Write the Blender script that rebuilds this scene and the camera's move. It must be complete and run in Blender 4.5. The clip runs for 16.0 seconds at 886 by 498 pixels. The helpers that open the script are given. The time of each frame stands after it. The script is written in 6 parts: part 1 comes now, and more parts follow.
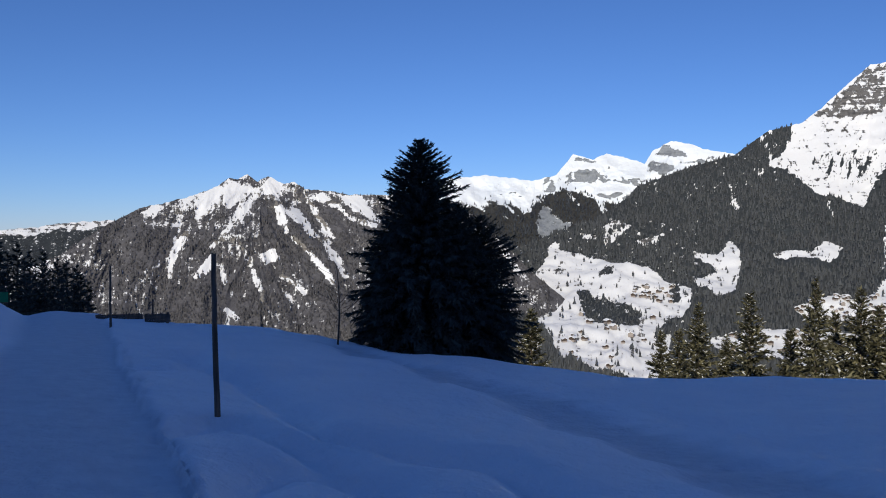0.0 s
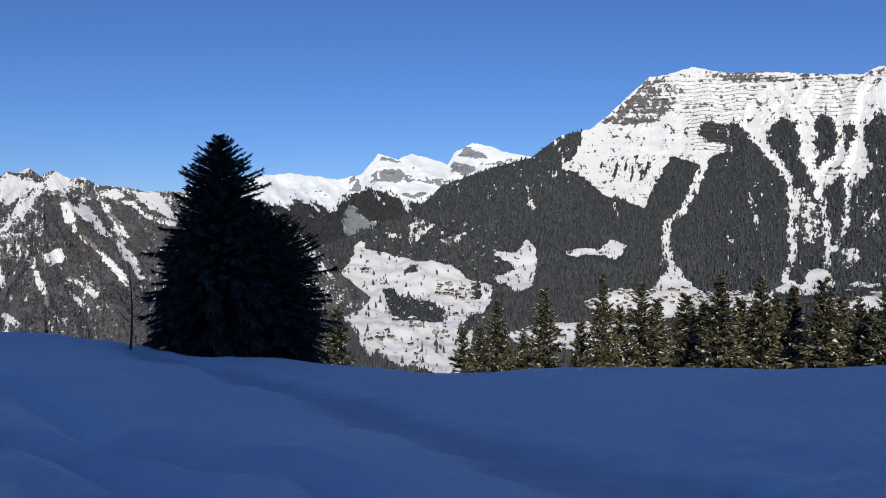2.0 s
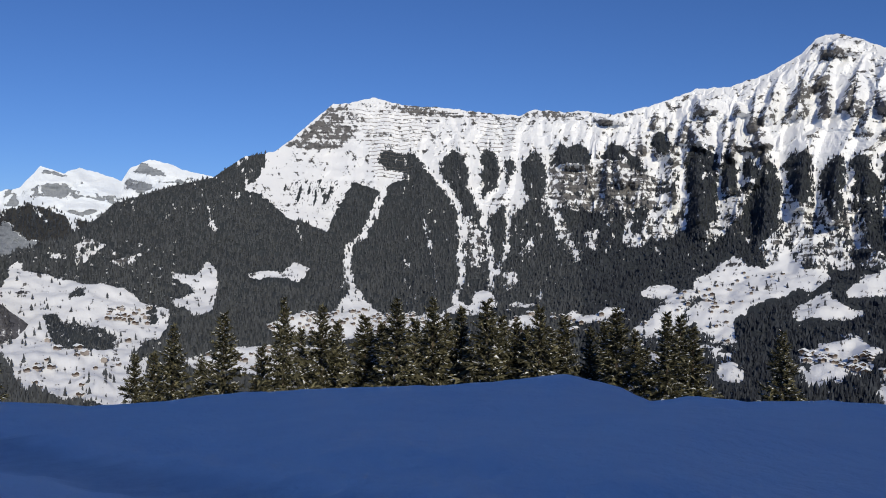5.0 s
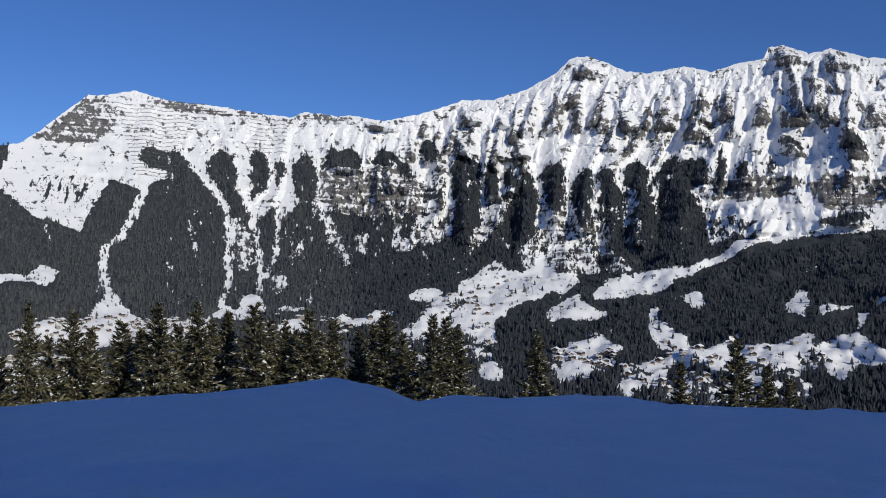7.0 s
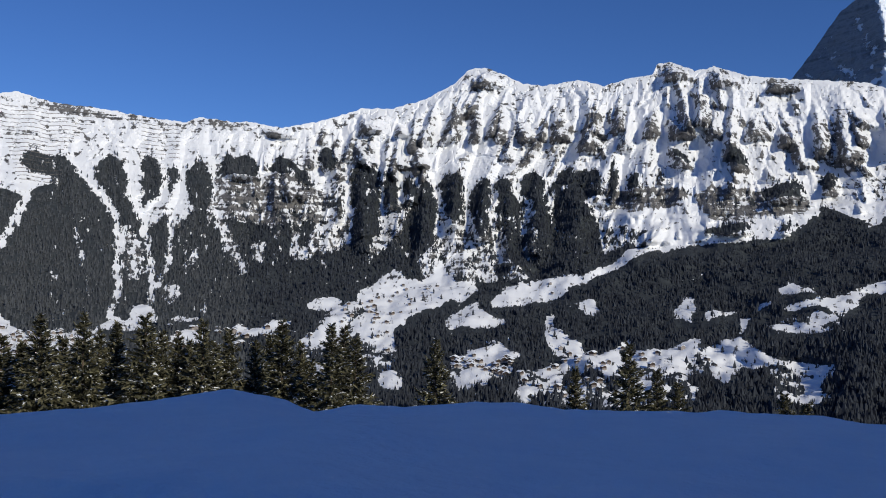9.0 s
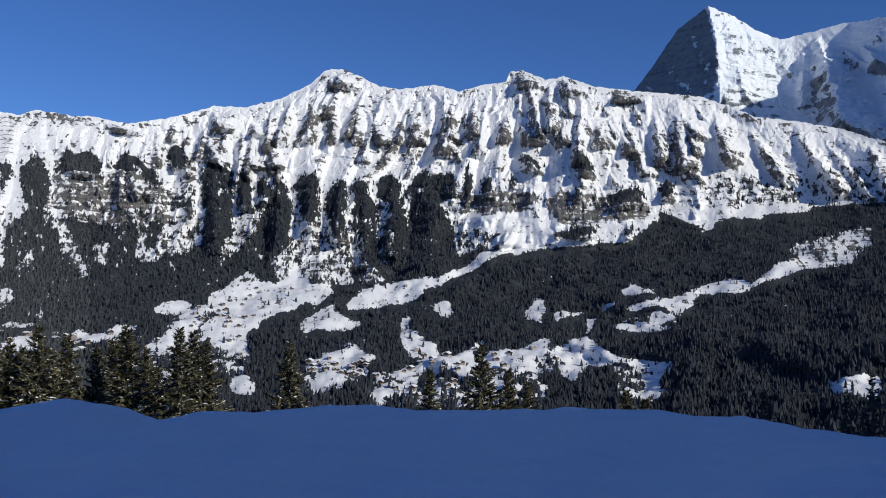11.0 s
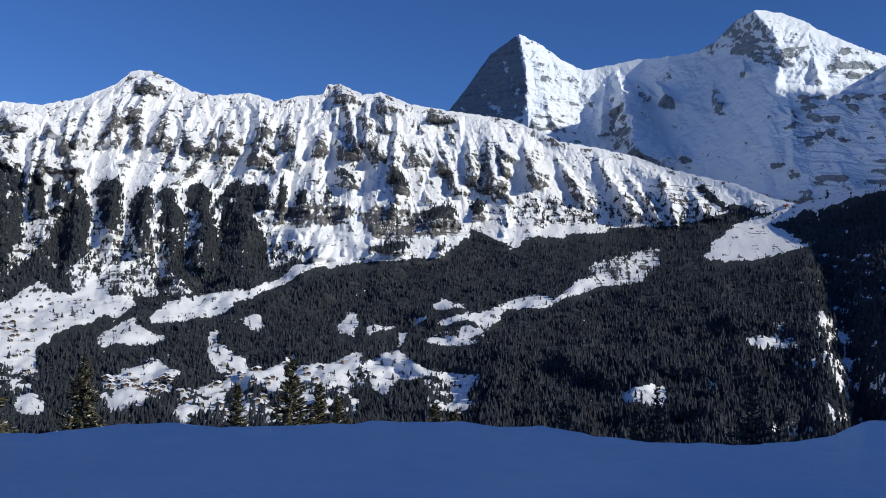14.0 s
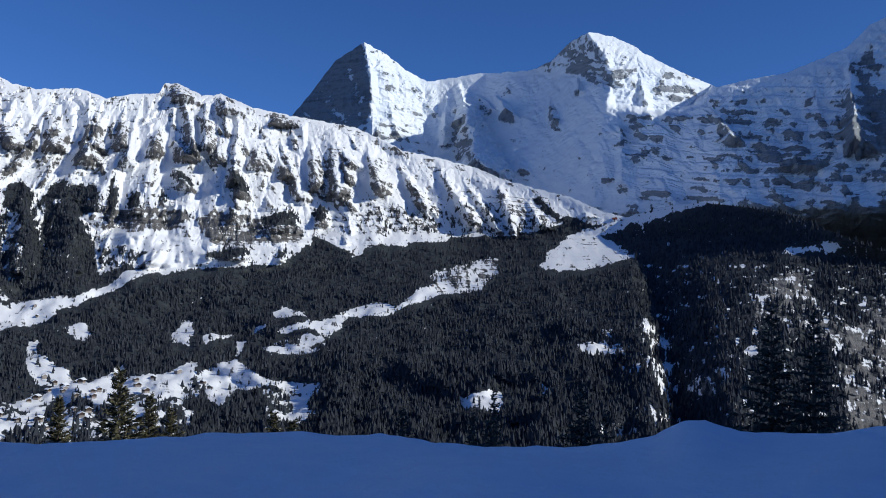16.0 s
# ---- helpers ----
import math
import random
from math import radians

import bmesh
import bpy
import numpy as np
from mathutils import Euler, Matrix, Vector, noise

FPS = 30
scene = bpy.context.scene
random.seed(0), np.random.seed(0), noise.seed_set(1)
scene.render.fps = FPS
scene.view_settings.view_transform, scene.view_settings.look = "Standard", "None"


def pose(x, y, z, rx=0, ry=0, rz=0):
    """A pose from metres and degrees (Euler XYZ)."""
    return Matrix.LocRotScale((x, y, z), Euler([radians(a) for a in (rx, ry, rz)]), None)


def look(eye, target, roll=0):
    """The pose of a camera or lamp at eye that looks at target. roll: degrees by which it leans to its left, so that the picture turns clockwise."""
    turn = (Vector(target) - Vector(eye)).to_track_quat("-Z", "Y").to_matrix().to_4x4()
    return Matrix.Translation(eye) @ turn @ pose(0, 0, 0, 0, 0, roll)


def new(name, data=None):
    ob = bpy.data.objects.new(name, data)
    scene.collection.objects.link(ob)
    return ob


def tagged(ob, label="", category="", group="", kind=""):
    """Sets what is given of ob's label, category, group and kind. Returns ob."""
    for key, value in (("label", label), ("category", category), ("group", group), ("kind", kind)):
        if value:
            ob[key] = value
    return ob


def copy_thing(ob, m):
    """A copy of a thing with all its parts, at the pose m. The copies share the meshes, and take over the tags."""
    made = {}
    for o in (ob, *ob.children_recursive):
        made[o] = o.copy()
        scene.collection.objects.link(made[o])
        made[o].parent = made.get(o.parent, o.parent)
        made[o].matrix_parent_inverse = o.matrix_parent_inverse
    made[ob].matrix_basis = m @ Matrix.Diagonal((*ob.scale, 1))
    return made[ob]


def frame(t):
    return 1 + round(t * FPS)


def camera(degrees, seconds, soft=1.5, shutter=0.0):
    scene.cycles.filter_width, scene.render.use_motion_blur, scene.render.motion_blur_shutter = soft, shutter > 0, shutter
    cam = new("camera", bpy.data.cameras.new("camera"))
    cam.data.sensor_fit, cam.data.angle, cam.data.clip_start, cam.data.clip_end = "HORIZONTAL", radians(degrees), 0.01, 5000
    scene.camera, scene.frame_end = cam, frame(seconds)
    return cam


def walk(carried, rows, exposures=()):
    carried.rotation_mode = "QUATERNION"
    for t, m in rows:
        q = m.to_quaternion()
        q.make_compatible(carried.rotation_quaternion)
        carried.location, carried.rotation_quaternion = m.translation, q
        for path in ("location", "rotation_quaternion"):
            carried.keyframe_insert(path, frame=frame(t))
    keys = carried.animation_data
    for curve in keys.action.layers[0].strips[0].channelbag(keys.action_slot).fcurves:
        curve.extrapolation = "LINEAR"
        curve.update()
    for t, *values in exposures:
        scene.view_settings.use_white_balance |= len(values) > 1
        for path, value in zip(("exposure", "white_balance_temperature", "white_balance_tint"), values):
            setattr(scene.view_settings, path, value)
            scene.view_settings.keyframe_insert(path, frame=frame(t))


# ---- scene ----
cam = camera(54.6, 16.0, soft=1.0)
EYE = 1.5
# seconds, x, y, yaw, pitch, roll: a slow turn on the spot
ROWS = [
    (0.0, 0.000, 0.000, 0.00, -1.00, -0.00),
    (0.5, 0.020, -0.001, -3.48, -0.85, -0.13),
    (1.0, 0.040, -0.003, -6.85, -0.79, -0.08),
    (1.5, 0.060, -0.004, -9.78, -1.02, -0.02),
    (2.0, 0.080, -0.006, -12.90, -1.07, -0.03),
    (2.5, 0.100, -0.007, -16.35, -0.91, 0.01),
    (3.0, 0.120, -0.009, -20.19, -0.61, 0.15),
    (3.5, 0.140, -0.010, -23.91, -0.31, -0.02),
    (6.0, 0.190, -0.030, -41.22, 0.79, -0.88),
    (6.5, 0.191, -0.031, -45.48, 0.78, -0.94),
    (7.0, 0.193, -0.033, -49.06, 1.02, -0.96),
    (7.5, 0.194, -0.034, -51.55, 1.27, -1.00),
    (8.0, 0.196, -0.036, -52.94, 1.52, -1.02),
    (8.5, 0.197, -0.037, -53.79, 1.71, -0.95),
    (9.0, 0.199, -0.039, -55.78, 1.70, -0.86),
    (9.5, 0.200, -0.040, -58.50, 1.83, -0.96),
    (12.0, 0.250, -0.160, -69.62, 2.41, -0.90),
    (12.5, 0.253, -0.168, -71.89, 2.84, -1.20),
    (13.0, 0.255, -0.175, -73.77, 3.00, -1.32),
    (13.5, 0.258, -0.182, -75.48, 3.04, -1.31),
    (14.0, 0.260, -0.190, -77.76, 3.14, -1.38),
    (14.5, 0.263, -0.198, -80.57, 3.23, -1.50),
    (15.0, 0.265, -0.205, -83.12, 3.49, -1.50),
    (15.5, 0.268, -0.212, -85.58, 3.68, -1.47),
    (16.0, 0.270, -0.220, -88.27, 3.92, -1.44),
]
SUN_BEARING, SUN_RISE = 195.0, 27.0
walk(cam, [(t, pose(x, y, EYE, 90 + pitch, roll, yaw)) for t, x, y, yaw, pitch, roll in ROWS],
     exposures=[(0.0, 0.04, 5220, 21), (0.6, -0.12, 5220, 21), (2.0, -0.05, 5250, 21), (6.5, -0.2, 5100, 21), (9.0, -0.2, 5020, 21), (14.0, -0.05, 4950, 20), (16.0, -0.05, 4790, 20)])

# ---- light ----
world = bpy.data.worlds.new("sky")
scene.world = world
world.use_nodes = True
wn = world.node_tree.nodes
sky = wn.new("ShaderNodeTexSky")
sky.sky_type = 'NISHITA'
sky.sun_disc = False
sky.sun_elevation, sky.sun_rotation = radians(SUN_RISE), radians(SUN_BEARING)
sky.altitude, sky.air_density, sky.dust_density, sky.ozone_density = 1600, 1.0, 0.1, 6.0
wn["Background"].inputs["Strength"].default_value = 0.069
world.node_tree.links.new(sky.outputs[0], wn["Background"].inputs["Color"])


def toward(bearing, rise):
    b, e = radians(bearing), radians(rise)
    return Vector((math.sin(b) * math.cos(e), math.cos(b) * math.cos(e), math.sin(e)))


sun_data = bpy.data.lights.new("sun", 'SUN')
sun_data.energy, sun_data.angle, sun_data.color = 4.1, radians(0.5), (1.0, 0.84, 0.48)
sun = new("sun", sun_data)
sun.matrix_world = look(toward(SUN_BEARING, SUN_RISE) * 300, (0, 0, 0))


# ---- numbers: smooth noise on arrays ----
def lattice(ix, iy, seed):
    h = (ix.astype(np.int64) * 374761393 + iy.astype(np.int64) * 668265263 + seed * 974711) & 0x7fffffff
    h = ((h ^ (h >> 13)) * 1274126177) & 0x7fffffff
    h = ((h ^ (h >> 16)) * 461845907) & 0x7fffffff
    return ((h ^ (h >> 15)) & 0xffff) / 65535.0


def grain(x, y, seed=0):
    """Gradient noise, about -1 to 1."""
    ix, iy = np.floor(x), np.floor(y)
    fx, fy = x - ix, y - iy
    ux, uy = fx * fx * fx * (fx * (fx * 6 - 15) + 10), fy * fy * fy * (fy * (fy * 6 - 15) + 10)
    out = []
    for dy in (0, 1):
        for dx in (0, 1):
            a = lattice(ix + dx, iy + dy, seed) * 2 * np.pi
            out.append(np.cos(a) * (fx - dx) + np.sin(a) * (fy - dy))
    low = out[0] + (out[1] - out[0]) * ux
    high = out[2] + (out[3] - out[2]) * ux
    return (low + (high - low) * uy) * 1.5


def fbm(x, y, octaves=4, seed=0, gain=0.5):
    total, amp, norm = 0.0, 1.0, 0.0
    for k in range(octaves):
        total = total + amp * grain(x * 2.03 ** k, y * 2.03 ** k, seed + 17 * k)
        norm += amp
        amp *= gain
    return total / norm


def ridged(x, y, octaves=3, seed=0):
    """Sharp crests at 1, hollows towards 0."""
    total, amp, norm = 0.0, 1.0, 0.0
    for k in range(octaves):
        total = total + amp * (1 - np.abs(grain(x * 2.1 ** k, y * 2.1 ** k, seed + 29 * k)) * 1.4)
        norm += amp
        amp *= 0.5
    return total / norm


def step(a, b, x):
    t = np.clip((x - a) / (b - a), 0, 1)
    return t * t * (3 - 2 * t)


def line(table, x):
    """A line through (x, y) pairs."""
    return np.interp(x, [p[0] for p in table], [p[1] for p in table])


def inside(poly, x, y):
    """Which of the points (x, y) lie within a polygon."""
    hit = np.zeros(x.shape, bool)
    for (x1, y1), (x2, y2) in zip(poly, poly[1:] + poly[:1]):
        if y1 != y2:
            hit ^= ((y1 > y) != (y2 > y)) & (x < (x2 - x1) * (y - y1) / (y2 - y1) + x1)
    return hit


def off_line(points, x, y):
    """Distance from a polyline, and how far along it (0 to 1) the nearest place is."""
    best, along = np.full(np.shape(x), 1e9), np.zeros(np.shape(x))
    n = len(points) - 1
    for k in range(n):
        (x1, y1), (x2, y2) = points[k], points[k + 1]
        dx, dy = x2 - x1, y2 - y1
        t = np.clip(((x - x1) * dx + (y - y1) * dy) / (dx * dx + dy * dy + 1e-9), 0, 1)
        d = np.hypot(x - x1 - t * dx, y - y1 - t * dy)
        near = d < best
        best, along = np.where(near, d, best), np.where(near, (k + t) / n, along)
    return best, along


# ---- materials ----
def material(name, rough=0.8, spec=0.3):
    m = bpy.data.materials.new(name)
    m.use_nodes = True
    b = m.node_tree.nodes["Principled BSDF"]
    b.inputs["Roughness"].default_value = rough
    b.inputs["Specular IOR Level"].default_value = spec
    return m, m.node_tree, b


def node(tree, kind, **values):
    n = tree.nodes.new(kind)
    for key, v in values.items():
        n.inputs[key.replace("_", " ")].default_value = v
    return n


def noise_of(tree, scale, detail=4.0, rough=0.55, coords=None, stretch=None):
    n = node(tree, "ShaderNodeTexNoise", Scale=scale, Detail=detail, Roughness=rough)
    if coords is None:
        coords = tree.nodes.new("ShaderNodeTexCoord").outputs["Object"]
    if stretch:
        mp = tree.nodes.new("ShaderNodeMapping")
        mp.inputs["Scale"].default_value = stretch
        tree.links.new(coords, mp.inputs["Vector"])
        coords = mp.outputs["Vector"]
    tree.links.new(coords, n.inputs["Vector"])
    return n.outputs["Fac"]


def ramp(tree, fac, *stops):
    r = tree.nodes.new("ShaderNodeValToRGB")
    els = r.color_ramp.elements
    while len(els) < len(stops):
        els.new(0.5)
    for e, (at, col) in zip(els, stops):
        e.position = at
        e.color = (*col, 1) if len(col) == 3 else col
    tree.links.new(fac, r.inputs["Fac"])
    return r.outputs["Color"]


def blend(tree, fac, a, b):
    m = tree.nodes.new("ShaderNodeMix")
    m.data_type = 'RGBA'
    for value, socket in ((fac, m.inputs[0]), (a, m.inputs[6]), (b, m.inputs[7])):
        if isinstance(value, (tuple, float)):
            socket.default_value = (*value, 1) if isinstance(value, tuple) else value
        else:
            tree.links.new(value, socket)
    return m.outputs[2]


def sums(tree, op, a, b):
    m = tree.nodes.new("ShaderNodeMath")
    m.operation = op
    for value, socket in ((a, m.inputs[0]), (b, m.inputs[1])):
        if isinstance(value, (int, float)):
            socket.default_value = value
        else:
            tree.links.new(value, socket)
    return m.outputs[0]


def bump(tree, bsdf, height, strength, distance):
    n = node(tree, "ShaderNodeBump", Strength=strength, Distance=distance)
    tree.links.new(height, n.inputs["Height"])
    tree.links.new(n.outputs["Normal"], bsdf.inputs["Normal"])


def snow_material():
    m, t, b = material("snow", 0.65, 0.25)
    soft = noise_of(t, 0.9, 5)
    col = ramp(t, soft, (0.3, (0.85, 0.87, 0.93)), (0.7, (0.91, 0.92, 0.96)))
    att = t.nodes.new("ShaderNodeAttribute")
    att.attribute_name = "cover"
    sep = t.nodes.new("ShaderNodeSeparateColor")
    t.links.new(att.outputs["Color"], sep.inputs["Color"])
    # packed snow is duller; this tone also carries the shading its relief lacks
    worn_shaded = ramp(t, noise_of(t, 3.5, 6), (0.3, (0.54, 0.57, 0.64)), (0.7, (0.66, 0.69, 0.75)))
    t.links.new(blend(t, sep.outputs["Red"], col, worn_shaded), b.inputs["Base Color"])
    lumps = noise_of(t, 2.6, 7, 0.6)
    ripples = noise_of(t, 14.0, 4, 0.6, stretch=(1.0, 0.35, 1.0))
    bump(t, b, sums(t, 'ADD', lumps, sums(t, 'MULTIPLY', ripples, 0.10)), 0.9, 0.14)
    return m


def mountain_material(name, rock_dark, rock_light, floor, fine=0.03, snow_tones=((0.80, 0.81, 0.84), (0.88, 0.88, 0.89)), relief=6.0, broken=3.3):
    """Snow, rock and woodland floor, laid out by the mesh's 'cover' attribute (red wood, green rock)."""
    m, t, b = material(name, 0.8, 0.15)
    att = t.nodes.new("ShaderNodeAttribute")
    att.attribute_name = "cover"
    sep = t.nodes.new("ShaderNodeSeparateColor")
    t.links.new(att.outputs["Color"], sep.inputs["Color"])
    lay = t.nodes.new("ShaderNodeAttribute")
    lay.attribute_name = "lay"
    run = lay.outputs["Vector"]
    fine_n = noise_of(t, fine, 8, 0.65)
    strata = noise_of(t, fine, 6, 0.6, run, (0.14, 1.5, 1.0))
    streak = noise_of(t, fine * 1.6, 6, 0.65, run, (1.0, 0.20, 1.0))

    def slanted(turn):
        """Ribs that run down the slope at a slant."""
        mp = t.nodes.new("ShaderNodeMapping")
        mp.vector_type = 'TEXTURE'
        mp.inputs["Rotation"].default_value = (0, 0, turn)
        t.links.new(run, mp.inputs["Vector"])
        return noise_of(t, fine * 1.1, 6, 0.62, mp.outputs["Vector"], (1.0, 0.16, 1.0))

    ribs = sums(t, 'MAXIMUM', slanted(0.55), slanted(-0.55))
    rock_col = ramp(t, sums(t, 'ADD', sums(t, 'MULTIPLY', strata, 0.6), sums(t, 'MULTIPLY', streak, 0.4)), (0.36, rock_dark), (0.5, rock_light), (0.64, rock_dark))
    snow_col = ramp(t, noise_of(t, 0.006, 5), (0.3, snow_tones[0]), (0.7, snow_tones[1]))
    speck = noise_of(t, fine * 1.6, 6, 0.7)
    mixed = sums(t, 'ADD', sums(t, 'ADD', sums(t, 'MULTIPLY', fine_n, 0.24), sums(t, 'MULTIPLY', strata, 0.24)), sums(t, 'ADD', sums(t, 'MULTIPLY', streak, 0.16), sums(t, 'MULTIPLY', ribs, 0.38)))
    raw = sums(t, 'ADD', sep.outputs["Green"], sums(t, 'MULTIPLY', sums(t, 'SUBTRACT', mixed, 0.515), broken))
    bare = ramp(t, raw, (0.47, (0, 0, 0)), (0.53, (1, 1, 1)))
    raw2 = sums(t, 'ADD', sep.outputs["Red"], sums(t, 'MULTIPLY', sums(t, 'SUBTRACT', sums(t, 'ADD', sums(t, 'MULTIPLY', speck, 0.6), sums(t, 'MULTIPLY', streak, 0.4)), 0.5), 1.5))
    wooded = ramp(t, raw2, (0.45, (0, 0, 0)), (0.53, (1, 1, 1)))
    floor_col = ramp(t, speck, (0.35, floor), (0.7, tuple(c * 1.8 for c in floor)))
    col = blend(t, wooded, blend(t, bare, snow_col, rock_col), floor_col)
    t.links.new(col, b.inputs["Base Color"])
    crags = sums(t, 'MULTIPLY', sums(t, 'ADD', sums(t, 'ADD', ribs, fine_n), strata), sums(t, 'ADD', sums(t, 'MULTIPLY', bare, 0.95), 0.12))
    bump(t, b, sums(t, 'ADD', crags, sums(t, 'MULTIPLY', bare, 0.25)), 0.8, relief)
    return m


def tree_material(name, dark, light, scale=1.2):
    m, t, b = material(name, 0.9, 0.05)
    geo = t.nodes.new("ShaderNodeNewGeometry")
    mixed = sums(t, 'ADD', sums(t, 'MULTIPLY', geo.outputs["Random Per Island"], 0.6), sums(t, 'MULTIPLY', noise_of(t, scale, 3), 0.4))
    t.links.new(ramp(t, mixed, (0.25, dark), (0.75, light)), b.inputs["Base Color"])
    return m


def plain(name, dark, light, scale, rough=0.8, stretch=None, relief=0.0):
    m, t, b = material(name, rough)
    n = noise_of(t, scale, 6, 0.6, stretch=stretch)
    t.links.new(ramp(t, n, (0.3, dark), (0.7, light)), b.inputs["Base Color"])
    if relief:
        bump(t, b, n, 0.5, relief)
    return m


SNOW = snow_material()
ALPS = mountain_material("alpine_slope", (0.048, 0.048, 0.052), (0.185, 0.179, 0.176), (0.030, 0.034, 0.038), 0.05, relief=9.0, broken=7.0)
GORGE = mountain_material("gorge_slope", (0.10, 0.096, 0.092), (0.27, 0.252, 0.23), (0.076, 0.074, 0.080), 0.07, relief=8.0)
# rock paler and bluer, snow bluer: haze and blue shade put into the colours
GIANT = mountain_material("hazed_face", (0.15, 0.165, 0.19), (0.30, 0.32, 0.35), (0.03, 0.03, 0.03), 0.03, ((0.74, 0.79, 0.87), (0.85, 0.88, 0.92)), 10.0, 2.6)
FOREST = tree_material("far_needles", (0.030, 0.033, 0.042), (0.054, 0.060, 0.072), 0.006)
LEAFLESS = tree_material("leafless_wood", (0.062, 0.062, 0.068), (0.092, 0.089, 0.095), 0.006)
# paler, greyer copy of FOREST: distance haze put into the tree colour
HAZED = tree_material("hazed_needles", (0.054, 0.058, 0.066), (0.082, 0.088, 0.097), 0.006)
# sun and shade put into colour: warm olive for lit spruces, duller for shaded
NEEDLES = tree_material("spruce_needles", (0.046, 0.046, 0.030), (0.170, 0.158, 0.092))
NEEDLES_SHADED = tree_material("shaded_spruce_needles", (0.066, 0.072, 0.062), (0.108, 0.114, 0.094))
BARK = plain("bark", (0.05, 0.038, 0.028), (0.14, 0.11, 0.085), 9, 0.9, (1, 1, 0.2), 0.02)
WEATHERED = plain("weathered_wood", (0.06, 0.045, 0.035), (0.17, 0.13, 0.10), 14, 0.85, (1, 1, 0.12), 0.01)
CLUMP = plain("clumped_snow", (0.78, 0.80, 0.84), (0.88, 0.89, 0.91), 5, 0.7)
TIMBER = plain("chalet_timber", (0.030, 0.023, 0.019), (0.085, 0.058, 0.045), 0.6, 0.8)
PLASTER = plain("chalet_plaster", (0.22, 0.19, 0.17), (0.36, 0.32, 0.29), 0.4, 0.8)
REDWOOD = plain("red_boards", (0.16, 0.045, 0.03), (0.26, 0.08, 0.05), 0.4, 0.8)
STEEL = plain("rusty_steel", (0.10, 0.09, 0.085), (0.22, 0.20, 0.19), 0.5, 0.6)
GREEN = plain("green_paint", (0.02, 0.16, 0.06), (0.03, 0.22, 0.09), 6, 0.5)


# ---- meshes ----
def mesh_of(name, verts, faces_idx, mat, counts=None, smooth=False):
    """A mesh from an n x 3 array and either an m x k array of faces or a flat index array with loop counts."""
    me = bpy.data.meshes.new(name)
    verts = np.asarray(verts, np.float32)
    if counts is None:
        counts = np.full(len(faces_idx), faces_idx.shape[1], np.int32)
    flat = np.asarray(faces_idx, np.int32).ravel()
    me.vertices.add(len(verts))
    me.vertices.foreach_set("co", verts.ravel())
    me.loops.add(len(flat))
    me.loops.foreach_set("vertex_index", flat)
    me.polygons.add(len(counts))
    starts = np.concatenate([[0], np.cumsum(counts)[:-1]]).astype(np.int32)
    me.polygons.foreach_set("loop_start", starts)
    me.polygons.foreach_set("use_smooth", np.broadcast_to(smooth, len(counts)).astype(bool))
    me.update(calc_edges=True)
    me.materials.append(mat)
    return me


def sheet(name, grid, mat, cover=None, wrap=False, lay=None, smooth=True):
    """A rows x columns x 3 array as one quad sheet, facing the side where columns run right and rows run up."""
    nr, nc = grid.shape[:2]
    a = np.arange(nr * nc).reshape(nr, nc)
    if wrap:
        a = np.concatenate([a, a[:, :1]], 1)
    quads = np.stack([a[:-1, :-1], a[:-1, 1:], a[1:, 1:], a[1:, :-1]], -1).reshape(-1, 4)
    me = mesh_of(name, grid.reshape(-1, 3), quads, mat, smooth=smooth)
    if cover is not None:
        at = me.attributes.new("cover", 'FLOAT_COLOR', 'POINT')
        at.data.foreach_set("color", np.concatenate([cover, np.ones((*cover.shape[:2], 1))], -1).astype(np.float32).ravel())
    if lay is not None:
        at = me.attributes.new("lay", 'FLOAT_VECTOR', 'POINT')
        at.data.foreach_set("vector", np.concatenate([lay, np.zeros((*lay.shape[:2], 1))], -1).astype(np.float32).ravel())
    return new(name, me)


def part(name, bm, mat, parent=None, label=""):
    me = bpy.data.meshes.new(name)
    bm.to_mesh(me)
    bm.free()
    me.materials.append(mat)
    ob = new(name, me)
    ob.parent = parent
    return tagged(ob, label)


def array_part(name, verts, faces, mat, parent=None, label=""):
    ob = new(name, mesh_of(name, verts, np.asarray(faces), mat))
    ob.parent = parent
    return tagged(ob, label)


def plan(bearing, dist):
    b = np.radians(bearing)
    return dist * np.sin(b), dist * np.cos(b)


# ---- the snowfield, the slope below it and the unseen hill that shades it ----
CREST = (
    (-60, -3.8), (-27.3, -4.20), (-26.0, -4.93), (-24.4, -4.65), (-22.4, -4.83), (-17.7, -5.65), (-11.3, -6.29), (-6.9, -7.22),
    (-3.5, -7.71), (2.5, -8.27), (8.1, -8.75), (11.8, -9.19), (20.7, -9.06), (32.0, -8.43), (37.8, -8.19), (41.2, -7.86),
    (42.3, -7.76), (43.7, -7.94), (46.0, -8.41), (47.7, -9.00), (50.6, -8.63), (53.6, -8.66), (58.7, -8.27), (64.5, -8.38),
    (68.6, -8.53), (72.5, -8.52), (76.4, -8.35), (84.8, -8.11), (88.3, -8.67), (90.7, -8.86), (92.1, -8.73), (98.3, -8.29),
    (102.6, -7.63), (104.3, -6.72), (105.6, -6.53), (107.7, -7.02), (110.3, -7.11), (115.4, -6.33), (150, -6),
)
SHADE_B = radians(SUN_BEARING - 180)


def crest_range(b):
    return line(((-60, 42), (-27, 42), (-20, 36), (-8, 33), (5, 31), (15, 28), (30, 27), (42, 26), (47, 29), (60, 27), (85, 26), (91, 28), (104, 21), (110, 25), (125, 26), (150, 30)), b)


